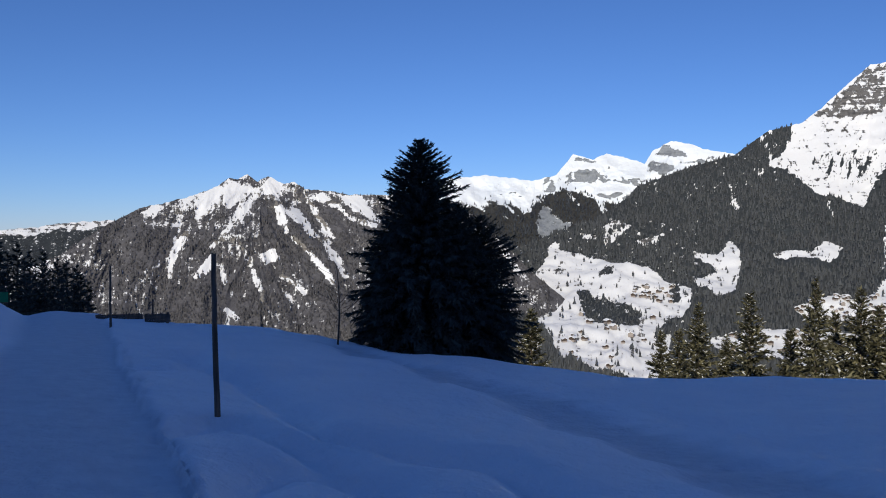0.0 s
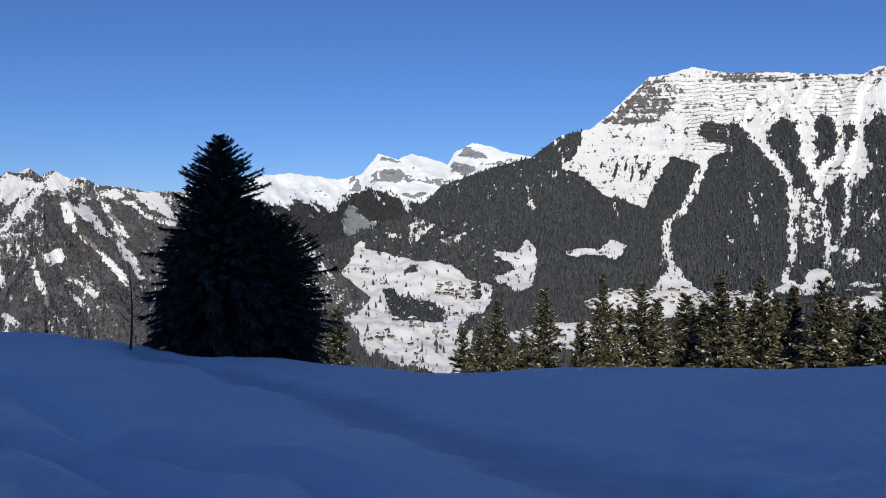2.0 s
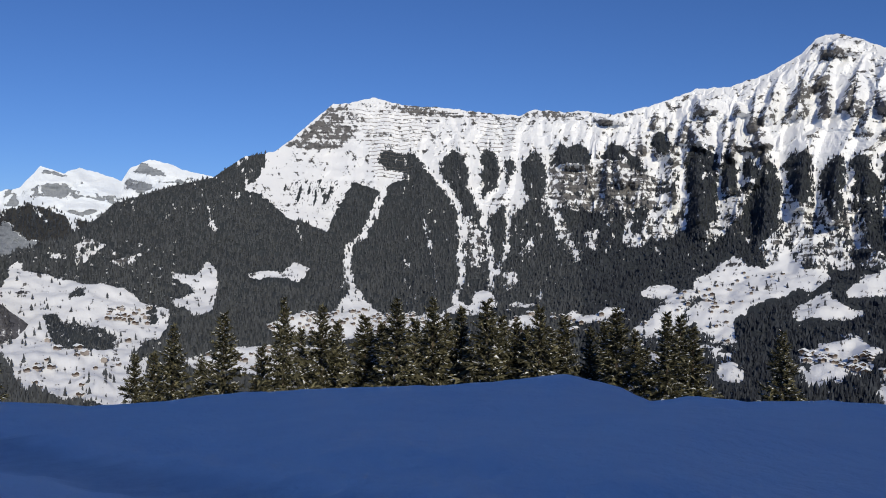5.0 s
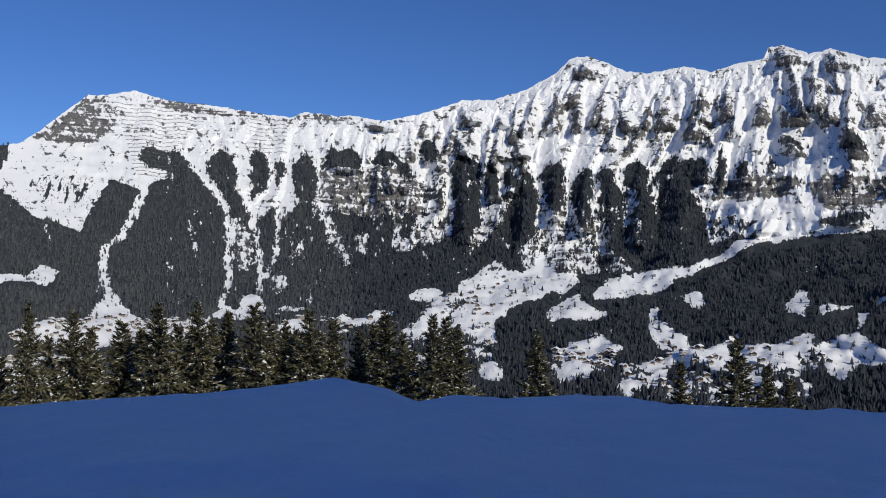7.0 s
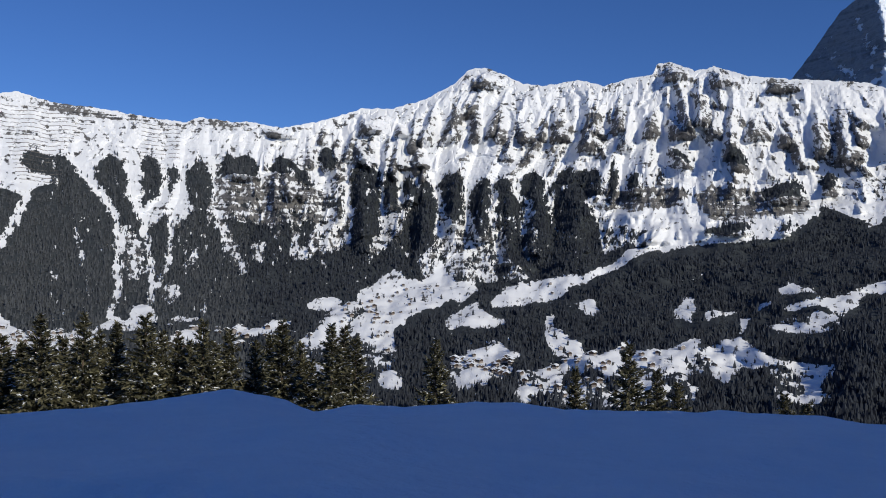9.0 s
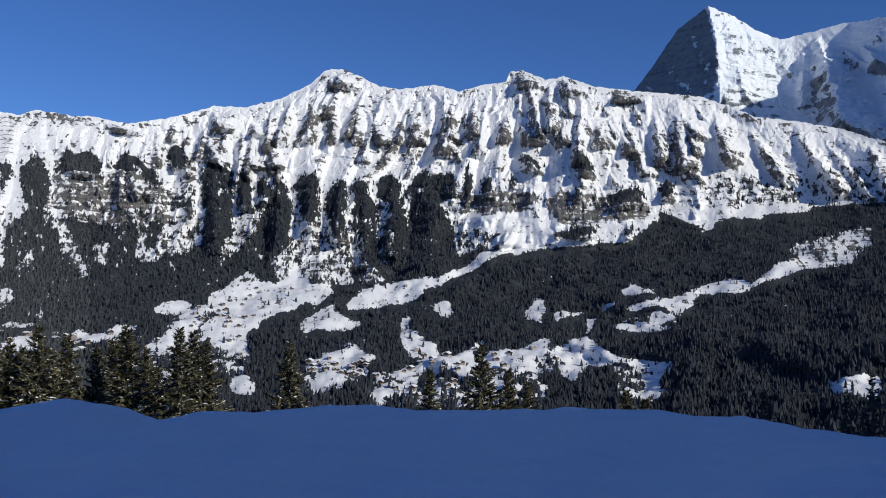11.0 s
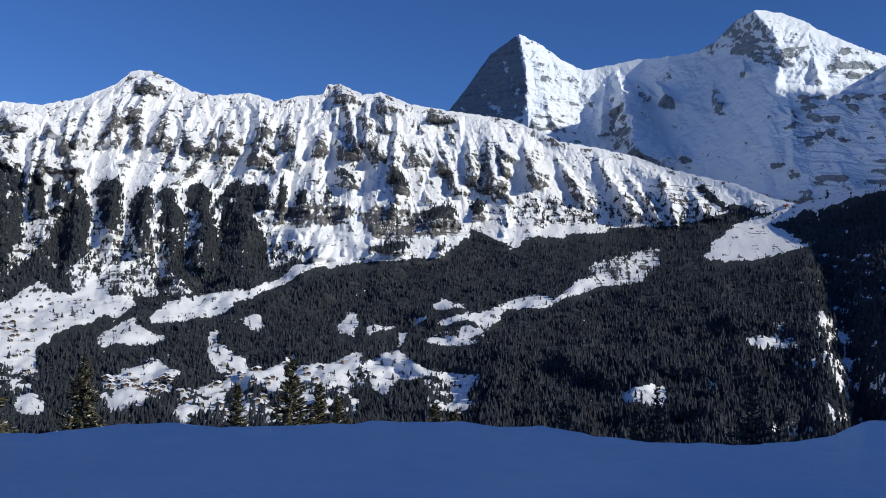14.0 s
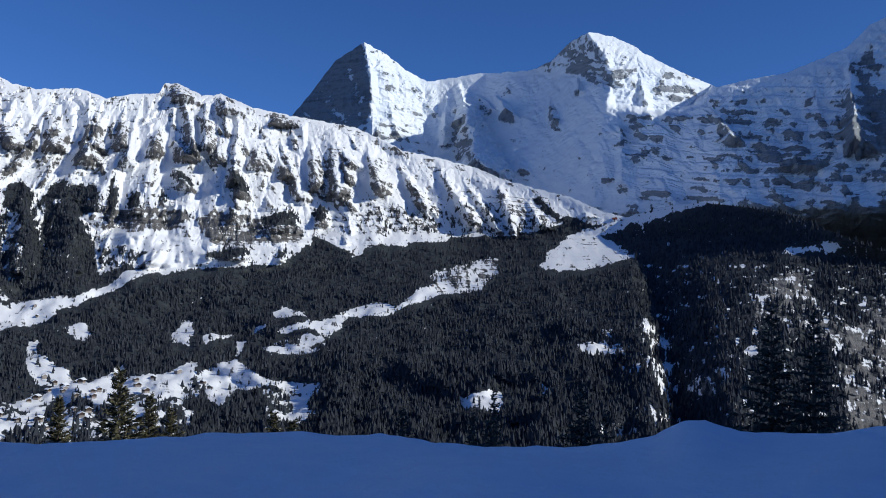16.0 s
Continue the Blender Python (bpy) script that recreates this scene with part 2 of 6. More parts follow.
TRACK = [plan(-7, 30), plan(-1, 20), plan(6.5, 13.5), plan(13, 10.5), plan(19, 8.6), plan(30, 6.5), plan(50, 5.0)]
PATH_EDGE = [plan(-21.9, 38), plan(-21.5, 27.6), plan(-20.4, 17.7), plan(-19.4, 12.4), plan(-18.8, 9.6), plan(-17.8, 8.1), plan(-16.9, 6.9), plan(-15.1, 5.5), plan(-10, 3.9), plan(10, 2.6), plan(60, 2.2)]
BANK = [plan(-26.0, 38), plan(-26.0, 20), plan(-27.3, 11), plan(-31, 7), plan(-50, 4.5)]

DRIFTS = ([plan(-17.5, 17.7), plan(-14.7, 15.1), plan(-12.9, 13.3), plan(-10.6, 10.5), plan(-8.3, 8.5), plan(-6.0, 8.1), plan(-3.6, 7.8), plan(-0.1, 7.4)],
          [plan(-17.3, 8.3), plan(-14.7, 8.9), plan(-12.4, 8.5), plan(-10.2, 7.9), plan(-7.4, 7.2)],
          [plan(-14.3, 6.0), plan(-11.5, 6.8), plan(-8.8, 6.8), plan(-6.5, 6.7), plan(-3.9, 6.3)],
          [plan(-19.8, 15.7), plan(-18.4, 14.7), plan(-16.4, 15.1), plan(-15.1, 15.0)],
          [plan(-0.0, 7.5), plan(2.4, 7.4), plan(4.7, 7.2), plan(7.1, 6.5)])


def bank_bearing(r):
    return np.interp(r, [3, 6, 9, 13, 20, 40], [-60, -42, -33, -28.5, -26.4, -26.0])


def off_path(x, y):
    """Metres to the right of the groomed path's edge."""
    d, a = off_line(PATH_EDGE, x, y)
    return np.where(np.degrees(np.arctan2(x, y)) > np.interp(np.hypot(x, y), [2.2, 2.6, 3.9, 5.6, 7.3, 10.2, 16, 36], [60, 10, -10, -15.9, -17.6, -19.4, -20.8, -21.5]), d, -d)


def ground_height(b, r):
    """Height of the snow at a bearing (degrees) and distance."""
    x, y = plan(b, r)
    rc = sum(crest_range(b + d) for d in (-2.4, -1.2, 0, 1.2, 2.4)) / 5
    zc = EYE + rc * np.tan(np.radians(line(CREST, b)))
    wide = [d * 2.5 for d in range(-6, 7)]
    rs = sum(crest_range(b + d) for d in wide) / len(wide)
    zs = EYE + rs * np.tan(np.radians(sum(line(CREST, b + d) for d in wide) / len(wide)))
    f = np.clip(r / rc, 0, 1)
    near = zs * f ** 1.25 + (zc - zs) * step(0.45, 1.0, f)
    over = np.maximum(r - rc, 0)
    fall = -0.34 * (over - 2.2 * (1 - np.exp(-over / 2.2))) - 0.14 * over
    fall = np.maximum(fall, -232 - 0.02 * over)
    p = x * math.sin(SHADE_B) + y * math.cos(SHADE_B)
    q = x * math.cos(SHADE_B) - y * math.sin(SHADE_B)
    # unseen hill added behind: crest height set so its shadow ends at border
    border = line(((-400, 80), (-50, 82), (-25, 76), (-12, 62), (4, 55), (16, 37), (70, 36), (120, 30), (400, 20)), q)
    top = -5 + (120 + border) * math.tan(radians(SUN_RISE))
    hill = top * step(6, 120, -p) * (1 - step(78, 190, np.abs(q)))
    front = 1 - step(30, 120, -p) * (1 - step(78, 190, np.abs(q)))
    z = (near + fall * front) * np.where(r < 1, r, 1) + hill
    # drifts, the trodden track, the groomed path and its bank
    close = 1 - step(40, 120, r)
    z = z + close * step(2, 9, r) * (0.26 * fbm(x / 7, y / 5, 3, 3) + 0.09 * fbm(x / 1.9, y / 1.3, 3, 5)) * (0.25 + 0.75 * step(-0.5, 1.5, off_path(x, y)))
    z = z + close * 0.02 * fbm(x / 0.5, y / 0.5, 2, 8) * step(1, 4, r)
    d, a = off_line(TRACK, x, y)
    d = d + 0.25 * fbm(x / 0.9, y / 0.9, 2, 11)
    z = z - 0.15 * (1 - step(0.0, 1.7, d)) + 0.05 * np.exp(-((d - 1.0) / 0.3) ** 2)
    d2, a2 = off_line([(px + 1.7, py + 0.9) for px, py in TRACK], x, y)
    z = z - 0.06 * (1 - step(0.15, 0.9, d2 + 0.2 * fbm(x / 0.8, y / 0.8, 2, 19)))
    churned = np.exp(-((d2 - 0.2) / 0.9) ** 2) * step(5, 8, r) * (1 - step(16, 24, r))
    z = z + 0.07 * churned * fbm(x / 0.32, y / 0.32, 3, 23)
    d, a = off_line(PATH_EDGE, x, y)
    z = z + 0.05 * np.exp(-(d / 0.22) ** 2) * step(2.5, 4, r) * (0.7 + 0.9 * fbm(x / 0.35, y / 0.35, 3, 31)) * step(-0.05, 0.05, off_path(x, y))
    z = z - 0.05 * step(0.06, -0.08, off_path(x, y) + 0.1 * fbm(x / 0.5, y / 0.5, 3, 13, 0.6)) * step(2.5, 4, r) * (1 - step(34, 40, r)) * (b < 40)
    for drift in DRIFTS:
        d, a = off_line(drift, x, y)
        half = 0.11 + 0.014 * r
        z = z - 0.18 * np.exp(-((d + 0.25 * half * fbm(x, y, 2, 37)) / half) ** 2) * (r < 40)
    d, a = off_line(BANK, x, y)
    z = z + 0.3 * step(-0.5, 5.0, bank_bearing(r) - b) * step(4, 9, r) * (1 - step(60, 90, r)) * (b < 0)
    return z


def build_ground():
    b = np.concatenate([np.arange(-36, 124, 0.30), np.arange(124, 324, 4.0)])
    r = np.concatenate([[0.0, 0.5, 1.0, 1.6], np.geomspace(2.2, 60, 165), np.geomspace(63, 1250, 40)])
    B, R = np.meshgrid(b, r)
    X, Y = plan(B, R)
    Z = ground_height(B, R)
    d, a = off_line(TRACK, X, Y)
    trodden = (1 - step(0.25, 1.0, d + 0.35 * fbm(X / 0.8, Y / 0.8, 3, 11))) * (R > 2)
    side = off_path(X, Y)
    groomed = step(0.07, -0.07, side + 0.12 * fbm(X / 0.5, Y / 0.5, 3, 13, 0.6)) * step(-0.8, 0.6, B - bank_bearing(R)) * (B < 70) * (R < 60)
    rear = step(2.2, 1.9, np.abs(X * math.cos(radians(152)) - Y * math.sin(radians(152)))) * (B > 60) * (B < 250) * (R < 60)
    groomed = np.maximum(groomed, rear)
    # where the snow is packed and its colour darkened in place of shading
    packed = np.clip(0.85 * trodden + 0.8 * groomed, 0, 1)
    ob = sheet("ground", np.stack([X, Y, Z], -1), SNOW, np.stack([packed, packed * 0, packed * 0], -1), wrap=True)
    tagged(ob, "deep blue-shaded snowfield with drifts, a trodden track and a groomed path", "snow", kind="structure")


build_ground()


# ---- far terrain: sheets ruled by bearing and rise ----
class Range:
    """A mountain side as a sheet: bearings across, rises up to its skyline."""

    def __init__(self, b0, b1, db, low, rows, skyline, rises, bearings, distances):
        self.b0, self.db, self.low, self.rows = b0, db, low, rows
        self.b = np.arange(b0, b1, db)
        top = line(skyline, self.b)
        self.top = top + 0.13 * fbm(self.b / 0.5, self.b * 0, 4, 77, 0.6)
        v = np.linspace(0, 1, rows)[:, None]
        self.B = np.broadcast_to(self.b, (rows, len(self.b)))
        self.E = low + v * (self.top - low)
        table = np.array([np.interp(self.b, bearings, d) for d in distances])
        k = np.clip(np.searchsorted(rises, self.E) - 1, 0, len(rises) - 2)
        f = (self.E - np.asarray(rises, float)[k]) / (np.asarray(rises, float)[k + 1] - np.asarray(rises, float)[k])
        cols = np.broadcast_to(np.arange(len(self.b)), self.E.shape)
        self.R = table[k, cols] * (1 - f) + table[k + 1, cols] * f
        self.Z = EYE + self.R * np.tan(np.radians(self.E))
        self.S = np.radians(self.B) * 3400

    def shape(self):
        x, y = plan(self.B, self.R)
        self.P = np.stack([x, y, self.Z], -1)
        du, dv = np.gradient(self.P, axis=1), np.gradient(self.P, axis=0)
        n = np.cross(du, dv)
        n /= np.linalg.norm(n, axis=-1, keepdims=True) + 1e-9
        self.N = n

    def build(self, name, mat, cover, label, category="mountain", even=None):
        back = []
        x, y, z = self.P[-1, :, 0], self.P[-1, :, 1], self.P[-1, :, 2]
        far = np.hypot(x, y)
        for d, drop in ((10, 6), (40, 30), (110, 100), (260, 300)):
            k = np.minimum(1 + d / far, 4940 / np.maximum(far, 1))
            back.append(np.stack([x * k, y * k, z - drop], -1))
        grid = np.concatenate([self.P, np.array(back)], 0)
        cov = np.concatenate([cover, np.repeat(cover[-1:], 4, 0)], 0)
        lay = np.stack([self.S, self.Z], -1)
        lay = np.concatenate([lay, np.repeat(lay[-1:], 4, 0)], 0)
        soft = np.zeros((grid.shape[0] - 1, grid.shape[1] - 1), bool)
        if even is not None:
            soft[:even.shape[0] - 1] = even[:-1, :-1]
        ob = sheet(name, grid, mat, cov, lay=lay, smooth=soft.ravel())
        return tagged(ob, label, category, kind="structure")

    def at(self, bearing, rise):
        """Places on the sheet, by bearing and rise."""
        c = np.clip((bearing - self.b0) / self.db, 0, len(self.b) - 2)
        i = c.astype(int)
        top = self.top[i]
        v = np.clip((rise - self.low) / (top - self.low), 0, 0.999) * (self.rows - 1)
        j = np.clip(v.astype(int), 0, self.rows - 2)
        fi, fj = (c - i)[:, None], (v - j)[:, None]
        g = self.P
        return (g[j, i] * (1 - fi) + g[j, i + 1] * fi) * (1 - fj) + (g[j + 1, i] * (1 - fi) + g[j + 1, i + 1] * fi) * fj, i, j


def far_trees(name, places, heights, mat, label, seed):
    """Thousands of far spruces as ragged two-tier cones in one mesh."""
    rng = np.random.default_rng(seed)
    n, sides = len(places), 4
    ang = np.arange(sides) / sides * 2 * np.pi
    verts, faces = [], []
    turn = rng.uniform(0, 6.28, n)
    lean = rng.normal(0, 0.03, (n, 2))
    for base, top, wide in ((0.0, 0.62, 0.27), (0.36, 1.0, 0.19)):
        w = wide * heights * rng.uniform(0.8, 1.25, n)
        a = turn[:, None] + ang
        jag = 1 + rng.uniform(-0.3, 0.3, (n, sides))
        ring = np.stack([np.cos(a) * jag * w[:, None], np.sin(a) * jag * w[:, None], (base + rng.uniform(-0.05, 0.05, (n, sides))) * heights[:, None]], -1)
        tip = np.stack([lean[:, 0] * heights, lean[:, 1] * heights, top * heights], -1)[:, None]
        verts.append(places[:, None] + np.concatenate([ring, tip], 1) - np.array([0, 0, 1.0]))
    v = np.concatenate(verts, 1)
    one = [(t * 5 + k, t * 5 + (k + 1) % sides, t * 5 + 4) for t in (0, 1) for k in range(sides)]
    f = (np.arange(n) * 10)[:, None, None] + np.array(one)[None]
    ob = new(name, mesh_of(name, v.reshape(-1, 3), f.reshape(-1, 3), mat))
    return tagged(ob, label, "forest", kind="stuff")


MEADOWS, WOODS, SPURS, GULLIES, ROCKS, SCREES = [], [], [], [], [], []


def meadow(poly): MEADOWS.append(poly)
def wood(poly): WOODS.append(poly)
def spur(poly): SPURS.append(poly)
def gully(points, half): GULLIES.append((points, half))
def rock(poly): ROCKS.append(poly)
def scree(poly): SCREES.append(poly)


# ---- the long ridge across the valley, with its terraces ----
meadow(((4.5, -3.0), (5.2, -2.3), (6.0, -2.5), (5.6, -3.8)))
meadow(((16.3, -2.9), (17.3, -2.3), (17.8, -3.1), (16.7, -3.3)))
meadow(((22.1, -4.4), (23.9, -4.1), (26.5, -3.9), (27.5, -3.2), (27.6, -1.8), (28.0, -1.9), (28.7, -3.2), (30.0, -3.9), (31.7, -4.0), (32.7, -3.8), (33.0, -4.3), (30.0, -5.0), (27.5, -5.2), (25.0, -4.9), (22.5, -4.8)))
meadow(((16.5, -6.4), (21.0, -6.1), (23.2, -5.9), (26.1, -6.0), (25.8, -6.9), (25.6, -9.0), (24.5, -9.1), (24.3, -7.1), (21.0, -7.0), (18.0, -7.2)))
meadow(((100.4, 6.2), (102.3, 6.7), (104.8, 7.1), (105.0, 6.9), (103.0, 6.5), (101.1, 5.7)))
meadow(((109.8, 4.0), (111.6, 4.4), (111.6, 4.1), (110.3, 3.8)))
meadow(((112.0, 4.5), (113.2, 4.2), (112.2, 3.8)))
scree(((101.1, -0.2), (102.9, -1.6), (103.6, -4.5), (103.1, -6.8), (101.5, -3.1)))
scree(((105.0, -3.7), (106.7, -3.3), (108.5, -6.8), (107.0, -7.1), (105.6, -5.1)))
scree(((108.0, 1.7), (110.9, 3.2), (111.9, 0.8), (113.4, -0.6), (116.5, 2.8), (116.4, -6.3), (113.4, -6.6), (112.8, -1.9), (110.3, -1.4), (108.0, -0.0)))
scree(((10.5, 0.5), (11.2, 0.7), (12.4, 0.5), (11.2, -0.5), (10.7, -0.7)))
scree(((12.7, -0.3), (14.1, -0.1), (13.9, -0.7), (13.1, -0.7)))
scree(((9.0, 0.1), (10.1, -0.2), (10.3, -0.5), (9.4, -0.3)))
wood(((10.3, -2.6), (11.0, -2.2), (11.2, -2.8), (10.3, -2.9)))
rock(((23.3, 7.2), (24.1, 7.8), (25.6, 9.1), (26.2, 9.9), (26.8, 9.3), (27.8, 8.2), (27.5, 7.7), (26.4, 6.9), (24.5, 6.9)))
rock(((108.8, 2.1), (110.9, 2.9), (111.2, 1.4), (109.3, 0.5)))
rock(((113.1, -1.3), (114.7, 0.1), (116.7, 0.2), (116.7, -2.2), (113.7, -2.3)))
rock(((113.0, -4.4), (114.6, -4.2), (115.4, -6.5), (113.7, -6.8)))
spur(((31.00, 6.83), (31.59, 7.01), (32.37, 6.33), (33.17, 5.30), (34.07, 4.33), (34.68, 3.12), (34.90, 2.02), (34.79, 0.29), (34.26, -2.30), (33.11, -3.31), (31.30, -3.29)))
spur(((33.53, 5.73), (33.82, 6.77), (34.37, 7.22), (34.86, 6.85), (35.34, 6.64), (35.44, 5.51), (35.24, 4.63), (35.73, 4.34), (36.18, 3.11), (36.53, 2.07), (36.73, 0.68), (36.97, -0.72), (36.74, -1.95), (35.92, -2.47), (35.33, -2.12), (35.23, -0.74), (35.20, 1.34), (35.16, 2.72), (34.78, 3.92), (34.39, 4.41), (33.96, 4.90)))
spur(((36.32, 6.25), (36.14, 6.94), (36.78, 7.33), (37.29, 6.66), (37.58, 5.63), (37.34, 4.74), (36.70, 4.25), (36.45, 3.96), (36.21, 4.51), (36.34, 5.56)))
spur(((37.58, 3.45), (37.83, 3.74), (37.99, 3.00), (37.90, 1.41), (37.80, 0.17), (37.42, -0.47), (37.21, -0.01), (37.04, 1.39), (37.13, 2.80)))
spur(((37.64, 5.98), (38.12, 6.71), (38.56, 6.39), (38.32, 5.32), (38.07, 4.77)))
spur(((38.26, 2.84), (38.58, 3.13), (39.04, 3.40), (39.43, 3.95), (40.22, 3.91), (40.41, 2.91), (40.95, 2.03), (41.67, 0.86), (42.39, -0.28), (43.62, -0.63), (40.90, -2.82), (38.21, -2.82), (37.51, -1.41), (37.95, -0.71), (38.25, 0.71)))
spur(((38.97, 6.23), (39.56, 6.98), (40.14, 6.94), (40.57, 6.07), (40.71, 4.72), (40.22, 3.91), (39.43, 4.02), (39.00, 5.00)))
spur(((40.84, 6.16), (41.16, 7.07), (41.39, 7.62), (42.03, 7.29), (42.72, 7.62), (43.26, 7.18), (43.63, 6.47), (43.28, 6.10), (42.05, 6.15)))
spur(((44.15, 6.68), (44.85, 7.62), (45.57, 7.29), (46.12, 6.77), (46.67, 6.61), (47.07, 5.15), (46.71, 4.95), (46.16, 5.12), (45.59, 6.38), (44.70, 6.34)))
spur(((47.30, 7.73), (47.72, 8.37), (48.17, 8.25), (48.67, 7.24), (48.49, 6.86), (47.76, 6.83)))
spur(((42.48, 2.98), (43.00, 3.18), (43.54, 2.94), (43.88, 3.21), (44.25, 2.67), (45.31, 3.07), (45.69, 2.34), (45.56, 1.61), (45.19, 0.50), (44.31, 0.30), (44.21, 1.39), (43.98, 2.12), (43.05, 1.47), (42.58, 2.08)))
spur(((46.21, 3.10), (46.74, 3.48), (47.47, 3.69), (47.06, 2.38), (46.42, 1.63)))
spur(((49.53, 6.53), (49.96, 7.29), (50.71, 6.94), (51.46, 6.70), (51.62, 5.85), (51.50, 4.73), (51.45, 3.23), (51.18, 2.10), (50.08, 1.63), (49.62, 2.44), (49.73, 3.94), (49.55, 5.42)))
spur(((51.69, 6.04), (51.91, 6.68), (52.39, 6.62), (52.63, 6.07), (52.66, 4.76), (52.25, 4.53), (51.72, 4.66)))
spur(((52.97, 6.08), (53.33, 6.50), (53.67, 6.40), (53.87, 5.73), (53.97, 4.79), (53.44, 5.08), (53.02, 5.44)))
spur(((53.99, 5.73), (54.65, 6.31), (55.04, 5.87), (55.39, 5.12), (55.20, 3.32), (55.11, 2.18), (54.64, 0.86), (53.07, 0.94), (52.89, 2.14), (53.09, 3.65), (53.75, 4.52)))
spur(((55.37, 6.02), (55.82, 6.56), (56.72, 6.73), (57.07, 6.17), (57.01, 5.23), (57.12, 3.43), (56.70, 3.65), (56.02, 4.01), (55.69, 5.13)))
spur(((57.50, 5.32), (58.02, 6.08), (58.58, 6.46), (58.85, 5.94), (58.82, 3.38), (58.31, 2.62), (57.76, 3.36), (57.48, 4.41)))
spur(((59.08, 5.94), (59.57, 6.40), (60.13, 6.41), (60.37, 5.93), (60.07, 5.58), (60.64, 5.22), (60.92, 4.17), (60.91, 2.66), (61.28, 0.78), (60.29, 1.07), (59.89, 2.64), (59.27, 3.77), (59.36, 5.20)))
spur(((60.74, 6.34), (61.26, 6.80), (62.01, 6.99), (62.36, 6.43), (62.52, 5.50), (62.93, 3.44), (62.76, 1.93), (62.16, 1.85), (61.76, 3.43), (61.93, 4.86), (60.98, 5.30)))
spur(((62.67, 5.50), (63.33, 6.74), (64.08, 7.30), (64.57, 6.79), (65.01, 7.12), (65.91, 6.94), (66.26, 6.08), (66.19, 5.34), (65.11, 5.11), (65.92, 3.47), (66.12, 1.98), (66.50, 1.16), (64.72, 0.76), (63.31, 0.36), (61.81, 0.34), (62.24, 1.78), (63.04, 3.37), (62.95, 4.87)))
spur(((66.55, 6.01), (66.80, 7.49), (67.05, 7.68), (67.28, 6.83), (67.30, 5.34), (66.90, 5.16)))
spur(((67.84, 6.38), (68.35, 6.93), (68.62, 6.08), (68.37, 5.53), (67.96, 5.53)))
spur(((69.75, 6.52), (70.03, 6.89), (70.26, 6.23), (69.90, 6.08)))
spur(((70.45, 8.35), (71.18, 8.19), (71.98, 7.31), (71.62, 7.16), (70.82, 7.83)))
spur(((74.20, 8.20), (75.08, 7.90), (75.33, 6.93), (74.63, 7.01), (74.03, 7.27)))
spur(((73.94, 5.76), (74.29, 6.12), (74.54, 5.61), (74.19, 5.25)))
spur(((75.92, 5.48), (77.22, 6.00), (77.96, 6.16), (78.57, 5.80), (78.30, 4.99), (77.23, 4.93), (76.20, 4.87)))
spur(((79.39, 6.24), (80.05, 6.64), (80.54, 6.21), (80.28, 5.41), (79.56, 5.43)))
spur(((72.65, 3.07), (74.06, 3.51), (75.35, 3.65), (75.53, 3.15), (74.77, 2.86), (73.26, 2.82)))
spur(((68.11, 2.45), (68.83, 3.05), (70.04, 3.06), (70.43, 3.58), (70.65, 2.99), (70.37, 2.47), (69.68, 2.24), (69.06, 2.31)))
spur(((76.97, 2.79), (77.50, 3.58), (77.84, 3.43), (77.64, 2.79)))
spur(((93.97, 7.41), (94.56, 7.58), (95.36, 6.68), (96.12, 6.24), (96.29, 5.77), (95.61, 5.89), (94.74, 6.68)))
rock(((40.84, 6.09), (42.06, 6.07), (43.29, 6.02), (43.99, 6.31), (44.70, 6.27), (45.59, 6.31), (46.69, 5.69), (47.98, 5.37), (48.13, 3.15), (46.75, 3.41), (45.67, 3.26), (44.42, 3.04), (42.83, 3.17), (41.43, 3.49), (40.72, 4.36)))
rock(((66.53, 5.27), (67.63, 5.64), (70.19, 5.82), (71.99, 5.45), (72.54, 4.17), (73.43, 3.66), (75.52, 3.94), (78.57, 4.00), (78.90, 4.91), (78.64, 5.20), (77.23, 4.86), (75.92, 5.48), (73.76, 5.69), (73.06, 5.98), (72.53, 5.52), (70.20, 4.53), (68.01, 4.31), (66.53, 4.52)))
rock(((57.21, 11.12), (57.97, 11.13), (58.37, 9.74), (58.08, 8.99), (57.31, 9.64)))
rock(((59.11, 11.15), (59.64, 11.34), (59.70, 9.76), (59.48, 9.01), (58.95, 9.52)))
rock(((60.14, 10.80), (60.84, 9.77), (61.98, 8.85), (61.23, 9.03), (60.31, 9.39)))
rock(((62.19, 10.30), (62.89, 11.18), (63.84, 11.00), (64.42, 9.42), (63.71, 9.23), (63.29, 9.93), (62.43, 9.04)))
rock(((65.04, 10.63), (65.52, 10.99), (66.09, 10.80), (66.48, 9.26), (65.25, 9.23)))
rock(((66.53, 10.80), (67.20, 11.16), (67.88, 9.76), (67.59, 9.40), (66.73, 9.55)))
rock(((68.58, 9.76), (69.52, 10.76), (69.93, 9.37), (68.95, 9.20)))
rock(((70.14, 10.20), (70.87, 10.19), (72.43, 8.96), (71.89, 8.97), (70.23, 9.37)))
rock(((72.56, 10.15), (73.30, 10.66), (73.74, 9.29), (73.03, 8.95)))
rock(((74.51, 9.73), (75.75, 10.22), (76.79, 9.66), (76.52, 8.85), (74.86, 9.08)))
rock(((76.86, 9.83), (77.88, 9.44), (78.39, 8.37), (77.54, 8.99)))
rock(((79.74, 10.05), (80.46, 10.53), (81.82, 8.99), (82.24, 7.26), (81.57, 8.25), (80.79, 9.04), (80.04, 8.03)))
rock(((80.92, 10.33), (81.98, 9.93), (82.71, 9.11), (81.82, 9.50)))
rock(((83.08, 9.87), (83.96, 9.04), (84.63, 8.10), (83.77, 8.55)))
